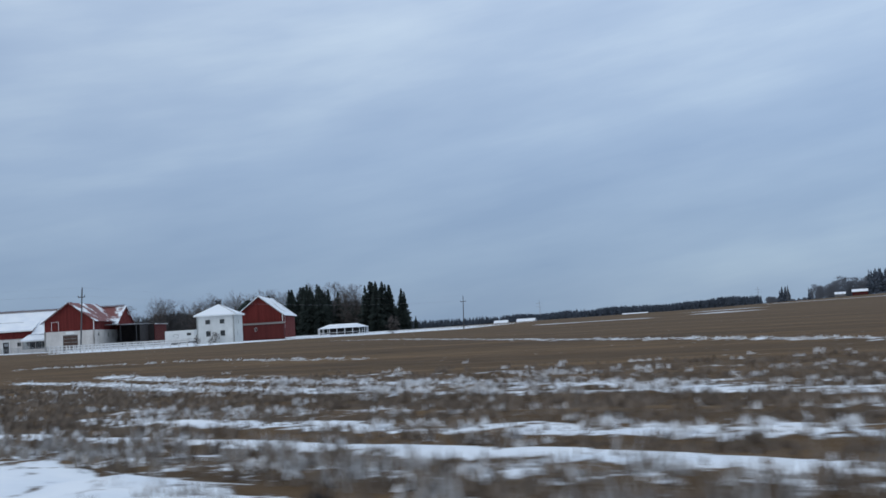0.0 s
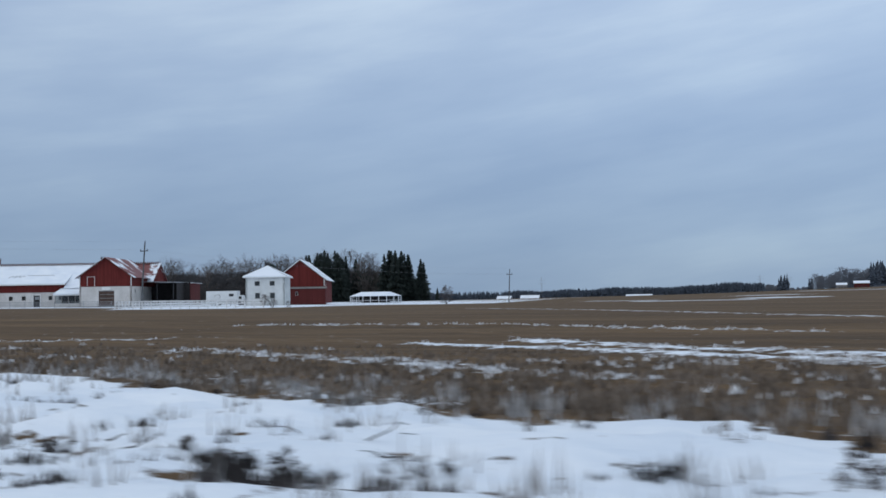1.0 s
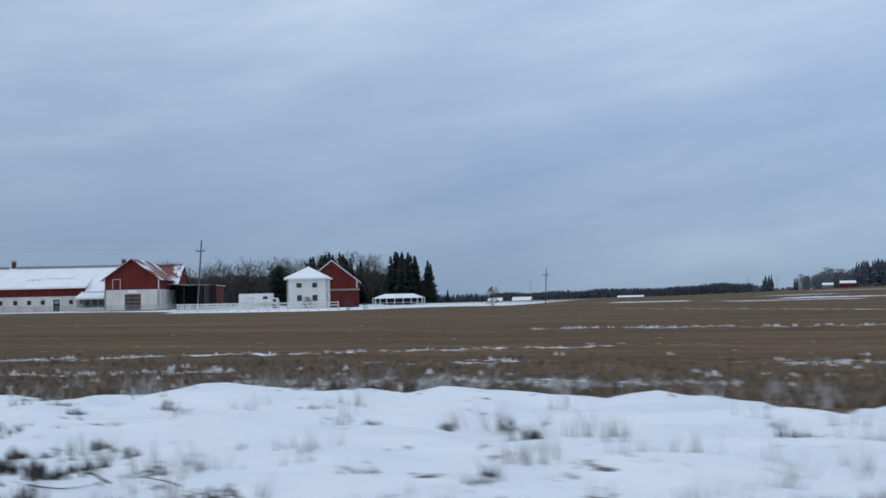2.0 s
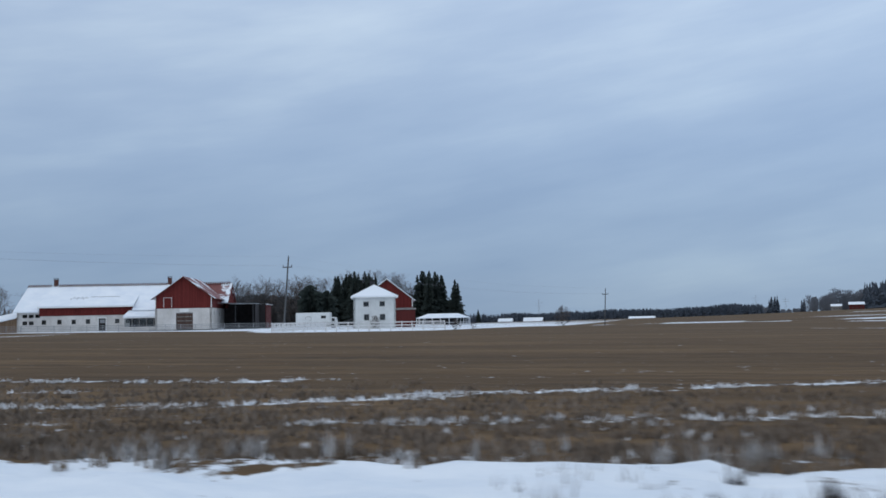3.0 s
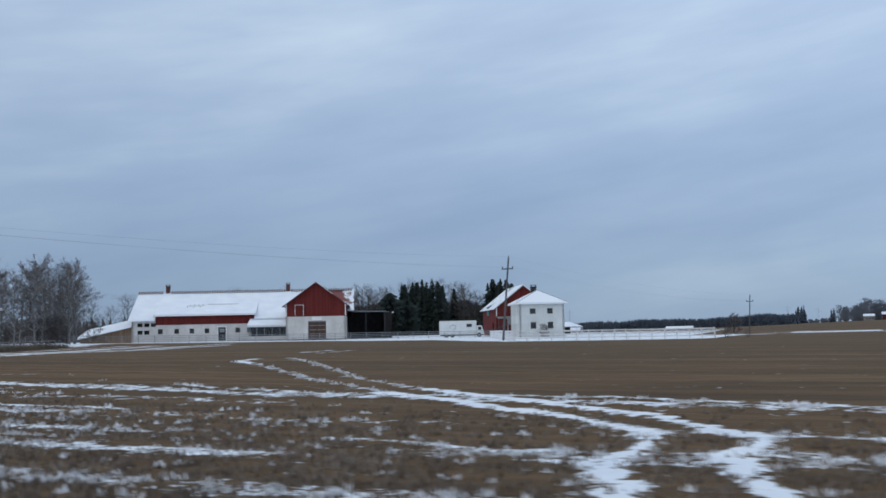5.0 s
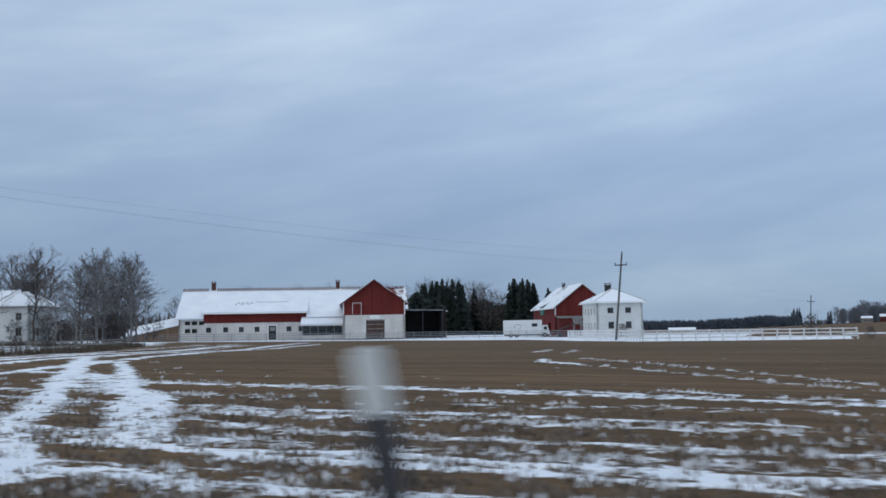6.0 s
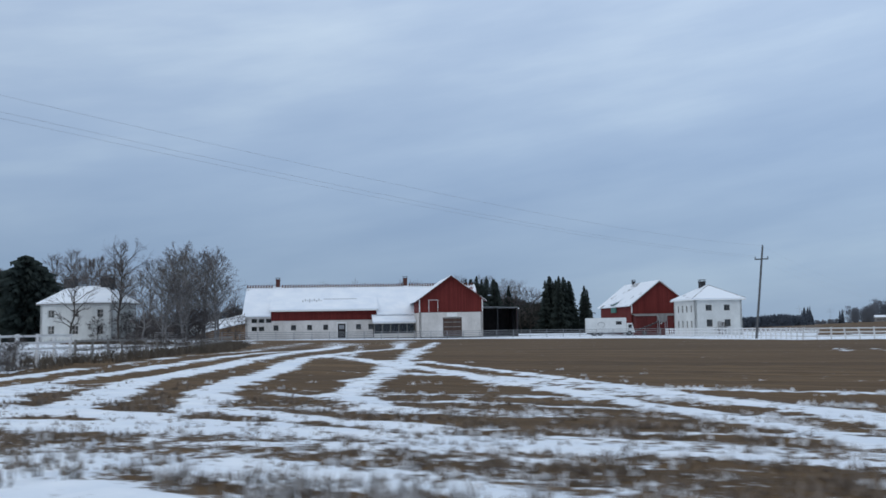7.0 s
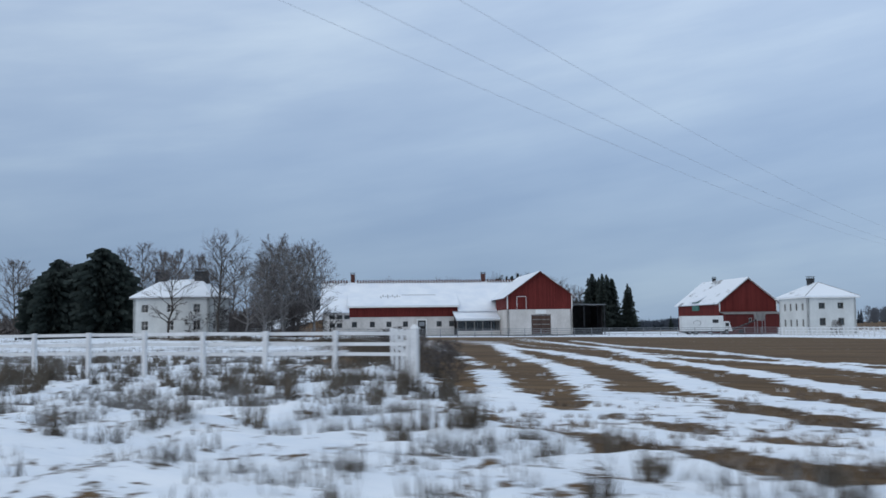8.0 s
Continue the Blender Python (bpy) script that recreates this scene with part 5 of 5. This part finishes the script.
scatter(BIRCHES, [(-239, 144.8, 0.98), (-240.5, 138.0, 0.95), (-240.0, 131.0, 0.74), (-243.0, 147.0, 0.95), (-246.0, 150, 0.85), (-236.5, 141.0, 0.9), (-241, 133.5, 0.9), (-249, 155, 0.85), (-252, 151, 0.8), (-247, 144, 0.9), (-240, 126, 0.72), (-256, 158, 0.85), (-242.5, 141, 1.02), (-238.5, 134.5, 0.94)], 5)
BIG = [make_bare_tree(61, 17.0, 0.16, 0.21, BARK, "large leafless broad-crowned tree before the white house", start=0.30, limbs=26, shape=0.8)]
scatter(BIG, [(-246.0, 127.2, 0.94)], 6)
SLIM = [make_bare_tree(71, 13.5, 0.12, 0.19, BARK, "slim leafless tree before the white house", start=0.15)]
scatter(SLIM, [(-252.8, 124.0, 0.95), (-296, 168, 1.5), (-301, 172, 1.45), (-292, 170, 1.35), (-322, 160, 1.25), (-327, 165, 1.3), (-318, 168, 1.25), (-332, 158, 1.2), (-313, 164, 1.2), (-284, 162, 1.3), (-277, 156, 1.25), (-271, 155, 1.15), (-266, 150, 1.1), (-263, 157, 1.15)], 7)
WOODS = [make_bare_tree(80 + k, 17.0, 0.08, 0.25, BARK, "leafless tree in the grey wood behind the farm", group="bare trees behind the farm", start=0.12, limbs=24, shape=0.6) for k in range(3)]
rng = random.Random(12)
behind = [(-436 + 4.4 * k + rng.uniform(-3, 3), 452 + rng.uniform(-14, 22), rng.uniform(1.2, 1.6)) for k in range(36)]
behind += [(-269 + 3.4 * k, 424 + 3 * k, 1.24 - 0.1 * k) for k in range(3)]
behind += [(-460 + 9 * k, 300 + rng.uniform(-20, 20), rng.uniform(0.7, 1.0)) for k in range(13)]
scatter(WOODS, behind, 8)
BUSH = [make_bare_tree(95 + k, 4.0, 0.03, 0.36, BARK, "rounded leafless bush at the field edge", "bush", "bushes at the field edge", start=0.02, limbs=24, shape=0.5) for k in range(2)]
thicket = [(-238 - 1.1 * k + rng.uniform(-1, 1), 141 + rng.uniform(-14, 8), rng.uniform(0.8, 1.25)) for k in range(20)]
scatter(BUSH, [(-121.6, 213.8, 1.0), (-113.0, 129.8, 0.36), (-110.6, 130.5, 0.26), (-167.3, 28.4, 0.30), (-180, 50, 0.35), (-168.4, 30.4, 0.30), (-170.2, 32.6, 0.34), (-180, 52, 0.4), (-184, 60, 0.36), (-188, 68, 0.4), (-192, 76, 0.4), (-155.2, 185.0, 0.6)] + thicket, 9)


# ---------------------------------------------------------------- far woods, houses and masts
def build_far_wood(name, x0, y0, x1, y1, count, low, high, mat, label, seed, depth=40.0, slim=1.0, rounded=False):
    """A belt of trees too far off to count, as pointed or rounded ragged crowns."""
    rng = random.Random(seed)
    verts, faces = [], []
    for k in range(count):
        u = rng.random()
        x, y = x0 + (x1 - x0) * u + rng.uniform(-3, 3), y0 + (y1 - y0) * u + rng.random() * depth
        h, z = rng.uniform(low, high) * (0.9 + 0.25 * noise.noise((x / 40, y / 90, seed))), land_at(x, y) - 0.3
        w = h * rng.uniform(0.16, 0.30) * slim
        for j in range(9):
            f0 = j / 9
            for s in range(10 if rounded else 3):
                a = rng.random() * 2 * math.pi
                zz = z + h * (f0 + 0.10 * rng.random())
                rr = w * (1 - f0) * (0.7 + 0.6 * rng.random()) + 0.15
                if rounded:
                    rr = w * 1.7 * math.sqrt(max(0.04, 1 - ((f0 - 0.5) / 0.5) ** 2)) * (0.5 + 0.6 * rng.random())
                c, sn = math.cos(a), math.sin(a)
                b = len(verts)
                if rounded:
                    for q in range(3):
                        g, px, py = rng.random(), x + c * rr * (0.3 + 0.35 * q), y + sn * rr * (0.3 + 0.35 * q)
                        b = len(verts)
                        verts += [(px - 0.22, py, zz - h * 0.03), (px + 0.22, py, zz - h * 0.03), (px + c * h * 0.05 * g, py, zz + h * (0.05 + 0.06 * g))]
                        faces.append((b, b + 1, b + 2))
                    continue
                verts += [(x - sn * rr * 0.5, y + c * rr * 0.5, zz + h * 0.14), (x + c * rr - sn * rr * 0.6, y + sn * rr + c * rr * 0.6, zz - 0.2), (x + c * rr + sn * rr * 0.6, y + sn * rr - c * rr * 0.6, zz - 0.2), (x - c * rr * 0.6, y - sn * rr * 0.6, zz)]
                faces += [(b, b + 1, b + 2), (b, b + 2, b + 3), (b, b + 3, b + 1)]
    mesh = bpy.data.meshes.new(name)
    mesh.from_pydata(verts, [], faces)
    mesh.materials.append(mat)
    tagged(new(name, mesh), label, "wood", kind="stuff")


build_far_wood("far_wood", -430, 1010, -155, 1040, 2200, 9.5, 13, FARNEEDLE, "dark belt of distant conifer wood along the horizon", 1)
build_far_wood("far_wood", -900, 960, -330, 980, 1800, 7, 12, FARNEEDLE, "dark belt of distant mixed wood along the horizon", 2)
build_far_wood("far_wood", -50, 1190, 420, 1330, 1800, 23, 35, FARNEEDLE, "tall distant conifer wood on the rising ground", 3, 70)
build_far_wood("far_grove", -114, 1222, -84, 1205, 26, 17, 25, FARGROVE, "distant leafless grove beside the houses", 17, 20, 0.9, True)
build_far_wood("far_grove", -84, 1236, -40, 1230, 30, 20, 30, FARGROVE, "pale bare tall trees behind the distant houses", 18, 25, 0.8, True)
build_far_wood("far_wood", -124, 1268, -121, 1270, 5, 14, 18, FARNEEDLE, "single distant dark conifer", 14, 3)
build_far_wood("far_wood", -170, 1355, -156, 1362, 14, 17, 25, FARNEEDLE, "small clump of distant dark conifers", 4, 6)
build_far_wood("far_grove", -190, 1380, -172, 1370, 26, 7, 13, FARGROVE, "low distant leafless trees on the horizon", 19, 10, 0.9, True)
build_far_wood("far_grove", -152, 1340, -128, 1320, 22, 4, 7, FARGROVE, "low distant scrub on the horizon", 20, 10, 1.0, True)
build_far_wood("far_wood", -1200, 560, -430, 520, 900, 12, 20, TWIG, "grey distant leafless wood behind the farm", 5, 60)
build_far_wood("undergrowth", -286, 440, -254, 446, 60, 10, 16, NEEDLE, "dark young conifers under the spruces", 7, 10, 1.0, True)
build_far_wood("undergrowth", -446, 446, -274, 446, 420, 12, 21, GREYGROVE, "dark undergrowth of the bare wood behind the farm", 6, 25, 1.0, True)


def build_far_house(x, y, rz, w, d, h, r, wall_mat, label):
    z = land_at(x, y) - 0.2
    b = thing("far_house", x, y, z, rz, label, "house", "houses on the far side of the field")
    part("wall", box(bmesh.new(), 0, w, 0, d, 0, h), wall_mat, b)
    bm = bmesh.new()
    roof_slab(bm, (-0.6, -0.6, h - 0.2), (w + 0.6, -0.6, h - 0.2), (w + 0.6, d / 2, h + r), (-0.6, d / 2, h + r), 0.3)
    roof_slab(bm, (-0.6, d / 2, h + r), (w + 0.6, d / 2, h + r), (w + 0.6, d + 0.6, h - 0.2), (-0.6, d + 0.6, h - 0.2), 0.3)
    part("roof", bm, SNOW, b, "snow-covered roof")
    for k in range(3):
        part("window", box(bmesh.new(), w * (0.2 + 0.27 * k), w * (0.2 + 0.27 * k) + 1.4, -0.05, -0.01, h * 0.35, h * 0.35 + 1.4), SOOT, b)


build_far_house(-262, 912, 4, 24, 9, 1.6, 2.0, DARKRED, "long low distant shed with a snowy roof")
build_far_house(-378, 866, 10, 13, 8, 2.6, 2.6, WALLWHITE, "distant pale house with a snowy roof")
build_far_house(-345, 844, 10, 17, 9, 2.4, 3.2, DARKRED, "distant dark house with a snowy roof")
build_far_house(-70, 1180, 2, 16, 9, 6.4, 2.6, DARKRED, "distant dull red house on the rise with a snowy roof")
build_far_house(-89, 1190, 4, 11, 9, 5.4, 2.2, GREYWOOD, "distant grey house on the rise")


def build_mast(x, y, h):
    z = land_at(x, y)
    m = thing("lattice_mast", x, y, z, 0, "thin distant steel lattice mast above the wood", "mast", "distant masts")
    for sx, sy in ((-1, -1), (1, -1), (1, 1), (-1, 1)):
        part("leg", rod(bmesh.new(), (sx * 0.9, sy * 0.9, 0), (sx * 0.2, sy * 0.2, h), 0.08, 0.05, 4), STEEL, m)
    for f in (0.72, 0.86):
        part("crossarm", box(bmesh.new(), -4, 4, -0.2, 0.2, h * f - 0.07, h * f + 0.07), STEEL, m)


for x, y, h in ((-380, 1000, 25), (-136, 1150, 18), (-168, 1150, 22)):
    build_mast(x, y, h)


# ---------------------------------------------------------------- dry grass, stubble and twigs near the road
def build_tufts(name, x0, x1, y0, y1, count, keep, height, spread_r, mat, label, seed, blades=6, thick=1.0):
    rng = np.random.RandomState(seed)
    x, y = rng.uniform(x0, x1, count), rng.uniform(y0, y1, count)
    ok = rng.rand(count) < keep(x, y)
    x, y = x[ok], y[ok]
    z = land(x, y)
    n = len(x)
    verts, faces = np.zeros((n, blades, 3, 3)), None
    ang, lean = rng.uniform(0, 2 * math.pi, (n, blades)), rng.uniform(0.1, 0.6, (n, blades))
    h = height * rng.uniform(0.4, 1.2, (n, blades)) * rng.uniform(0.6, 1.2, (n, 1))
    bx = x[:, None] + spread_r * rng.uniform(-1, 1, (n, blades))
    by = y[:, None] + spread_r * rng.uniform(-1, 1, (n, blades))
    wd = thick * (0.012 + 0.012 * rng.rand(n, blades))
    for k, sg in ((0, -1), (1, 1)):
        verts[:, :, k, 0], verts[:, :, k, 1], verts[:, :, k, 2] = bx - np.sin(ang) * wd * sg, by + np.cos(ang) * wd * sg, z[:, None] - 0.02
    verts[:, :, 2, 0], verts[:, :, 2, 1], verts[:, :, 2, 2] = bx + np.cos(ang) * lean * h, by + np.sin(ang) * lean * h, z[:, None] + h
    flat_v = verts.reshape(-1, 3)
    mesh = bpy.data.meshes.new(name)
    mesh.from_pydata(flat_v.tolist(), [], np.arange(len(flat_v)).reshape(-1, 3).tolist())
    mesh.materials.append(mat)
    tagged(new(name, mesh), label, "grass", kind="stuff")


def clumped(x, y, seed, size=0.34):
    """1 inside the clumps in which straw and weeds stand, 0 between them."""
    return smooth(0.46, 0.64, value_noise(x / size, y / (size * 1.4), seed))


def mottled(x, y):
    """How thickly dabs of snow lie between the stubble rows."""
    c = row_line(x, y)
    much = np.interp(x, [-175, -160, -140, -118, -96, -84, -68, -50, -30, -18, -8, 8], [0.10, 0.10, 0.40, 0.50, 0.36, 0.34, 0.20, 0.14, 0.2, 0.42, 0.62, 0.7])
    reach = np.interp(x, [-175, -150, -135, -110, -95, -78, -60, -48, -25, 0, 30], [60, 48, 36, 29, 24, 22, 21, 32, 34, 32, 30])
    stripe = 0.5 + 0.5 * np.cos(2 * math.pi * (c + 0.5 * fbm(x / 9, c / 4, 81)) / 1.55)
    patch = smooth(0.34, 0.66, fbm(x / 3.2, c / 1.3, 83))
    d = 0.75 * much * (0.06 + 0.88 * smooth(0.35, 0.85, stripe)) * (0.15 + 0.85 * patch) * (1 - smooth(0.55, 1.0, y / reach))
    deep = snow_depth(x, y)
    lines = smooth(0.25, 0.45, deep) * smooth(-150, -138, x)
    return np.clip(np.maximum(d, lines), 0, 1) * (1 - smooth(0.55, 0.75, deep)) * (y > bank_edge(x) + 0.25)


bare = lambda x, y: np.clip(1.1 - 1.0 * snow_depth(x, y), 0, 1) * (0.5 + 0.5 * clumped(x, y, 91, 0.3)) * (1 - smooth(11, 28, y)) * (y > bank_edge(x))
build_tufts("stubble", -178, 14, 6, 34, 120000, bare, 0.14, 0.16, STUBBLE, "short greyish dry straw stubble standing in the field", 1, 6, 2.0)
build_tufts("frosted_stubble", -178, 14, 6, 22, 110000, lambda x, y: mottled(x, y) * clumped(x, y, 93, 0.27), 0.115, 0.085, SNOWSTRAW, "snow-laden straw stubble in the drilled rows", 5, 6, 2.6)
build_tufts("frosted_stubble", -178, 14, 20, 48, 60000, lambda x, y: mottled(x, y) * clumped(x, y, 94, 0.4), 0.115, 0.14, SNOWSTRAW, "snow-laden straw stubble farther out on the field", 15, 6, 3.2)
fringe = lambda x, y: np.exp(-((y - bank_edge(x) - 0.9) / 0.8) ** 2) * (0.25 + 0.75 * smooth(-150, -140, x))
build_tufts("frosted_grass", -172, 25, 5.6, 20, 26000, lambda x, y: fringe(x, y) * clumped(x, y, 95, 0.42), 0.30, 0.10, FROSTGRASS, "tall frosted dry grass in clumps along the edge of the verge", 2, 9, 1.4)
build_tufts("edge_grass", -172, 25, 5.6, 20, 22000, lambda x, y: fringe(x, y) * (1 - clumped(x, y, 95, 0.42)), 0.24, 0.10, STUBBLE, "brown dry grass in clumps along the edge of the verge", 12, 9, 1.4)
build_tufts("verge_grass", -230, -146, 6, 46, 1500, lambda x, y: (y < bank_edge(x) - 0.3) * (0.1 + smooth(0.46, 0.6, fbm(x / 5, y / 4, 61))), 0.55, 0.16, DARKGRASS, "dark dry grass tufts sticking out of the snowy verge", 3, 46)
build_tufts("pasture_grass", -300, -178, 30, 120, 9000, lambda x, y: (y < bank_edge(x) - 1.0) * smooth(0.50, 0.64, fbm(x / 6, y / 6, 67)), 0.35, 0.4, DARKGRASS, "dark withered grass in the snowy paddock behind the fence", 11, 8)
build_tufts("withered_hedge", -256, -168, 30, 126, 60000, lambda x, y: (1 - smooth(1.2, 3.4, near_line(x, y, HEDGE_LINE))) * (0.12 + 0.88 * clumped(x, y, 97, 1.6)) * (0.3 + 0.7 * smooth(40, 75, y)), 0.75, 0.3, DARKGRASS, "dark withered weeds and scrub along the paddock edge", 13, 8, 1.4)
build_tufts("dry_reed", -190, -160, 15, 25, 420, lambda x, y: (y < bank_edge(x) - 0.3) * smooth(0.45, 0.6, fbm(x / 3, y / 3, 66)), 0.8, 0.22, DARKGRASS, "tall dark dry weeds before the paddock fence", 8, 40)
build_tufts("verge_grass", -16, 25, 5.5, 11, 1000, lambda x, y: (y < bank_edge(x)) * smooth(0.38, 0.58, fbm(x / 2, y / 2, 63)), 0.22, 0.12, DRYGRASS, "dry grass tufts sticking out of the snowy verge", 6, 10)
build_tufts("verge_grass", -215, -146, 5.5, 48, 26000, lambda x, y: (y < bank_edge(x) - 0.2) * (0.2 + smooth(0.44, 0.6, fbm(x / 3, y / 3, 64))) * clumped(x, y, 99, 0.8), 0.36, 0.2, WEED, "thin grey dry grass stalks standing in the snowy verge", 9, 10)
DARK_SPOTS = ((-26.6, 6.6, 0.7), (-23.6, 7.1, 0.8), (-21.4, 7.5, 0.6), (-34.1, 7.0, 0.7), (-33.4, 7.9, 0.8), (-32.4, 7.0, 0.8), (-31.0, 7.4, 0.7), (-18.0, 7.0, 0.6), (-15.2, 5.8, 0.7), (-38.2, 8.2, 0.4), (-39.5, 9.9, 0.3), (-42.0, 7.2, 0.8), (-47.0, 7.5, 0.7))
spotted = lambda x, y: np.max([hump(x, y, a, b, r, 0.55 * r) for a, b, r in DARK_SPOTS], axis=0)
in_pocket = lambda x, y: smooth(0.57, 0.66, fbm(x / 0.42, y / 0.42, 71) + 0.22 * spotted(x, y) - 0.02) * (0.16 + np.exp(-((y - 6.2) / 1.2) ** 2)) * (y < bank_edge(x)) * (1 - 0.7 * smooth(-20, -12, x))
build_tufts("verge_twigs", -62, 10, 5.0, 13, 16000, in_pocket, 0.16, 0.10, DARKSCRUB, "dark dead stalks in pockets of the snowy ditch", 4, 24)
build_tufts("verge_stalks", -62, 10, 5.4, 14, 1500, lambda x, y: smooth(0.42, 0.6, fbm(x / 1.6, y / 1.6, 73)) * (y < bank_edge(x)), 0.34, 0.16, FROSTGRASS, "thin grey frosted stalks standing in the snowy verge", 7, 7)


def build_brash():
    """Cut branches that lie in the snowy ditch, in loose heaps."""
    rng = random.Random(33)
    pile = thing("brash_pile", -32, 7.2, 0, 0, "dark thin cut branches lying in the snowy roadside ditch", "branches")
    heaps = [(rng.uniform(-24, 24), rng.gauss(-0.1, 0.5)) for k in range(22)]
    for k in range(60):
        hx, hy = heaps[k % len(heaps)]
        x, y = hx + rng.gauss(0, 0.8), hy + rng.gauss(0, 0.35)
        p = Vector((x, y, land_at(x - 32, y + 7.2) + 0.08))
        a = rng.gauss(0, 0.8) + (math.pi if rng.random() < 0.5 else 0)
        length, r = rng.uniform(0.25, 0.8), rng.uniform(0.006, 0.016)
        bm = bmesh.new()
        pts = [p]
        for j in range(4):
            a += rng.gauss(0, 0.22)
            pts.append(pts[-1] + Vector((math.cos(a), math.sin(a), rng.gauss(0.08, 0.2))) * length / 4)
        for j in range(4):
            rod(bm, pts[j], pts[j + 1], r * (1 - 0.2 * j), r * (0.8 - 0.2 * j) + 0.002, 4)
        part("branch", bm, BARK, pile)


build_brash()
rng = random.Random(35)
BRUSH = [make_bare_tree(98, 0.8, 0.03, 0.40, BARK, "low grey leafless scrub in the snowy ditch", "bush", "scrub in the ditch", start=0.02, limbs=18, shape=0.5)]
scatter(BRUSH, [(rng.uniform(-56, -12), 6.8 + rng.gauss(0, 0.6), rng.uniform(0.22, 0.42)) for k in range(26)], 10)
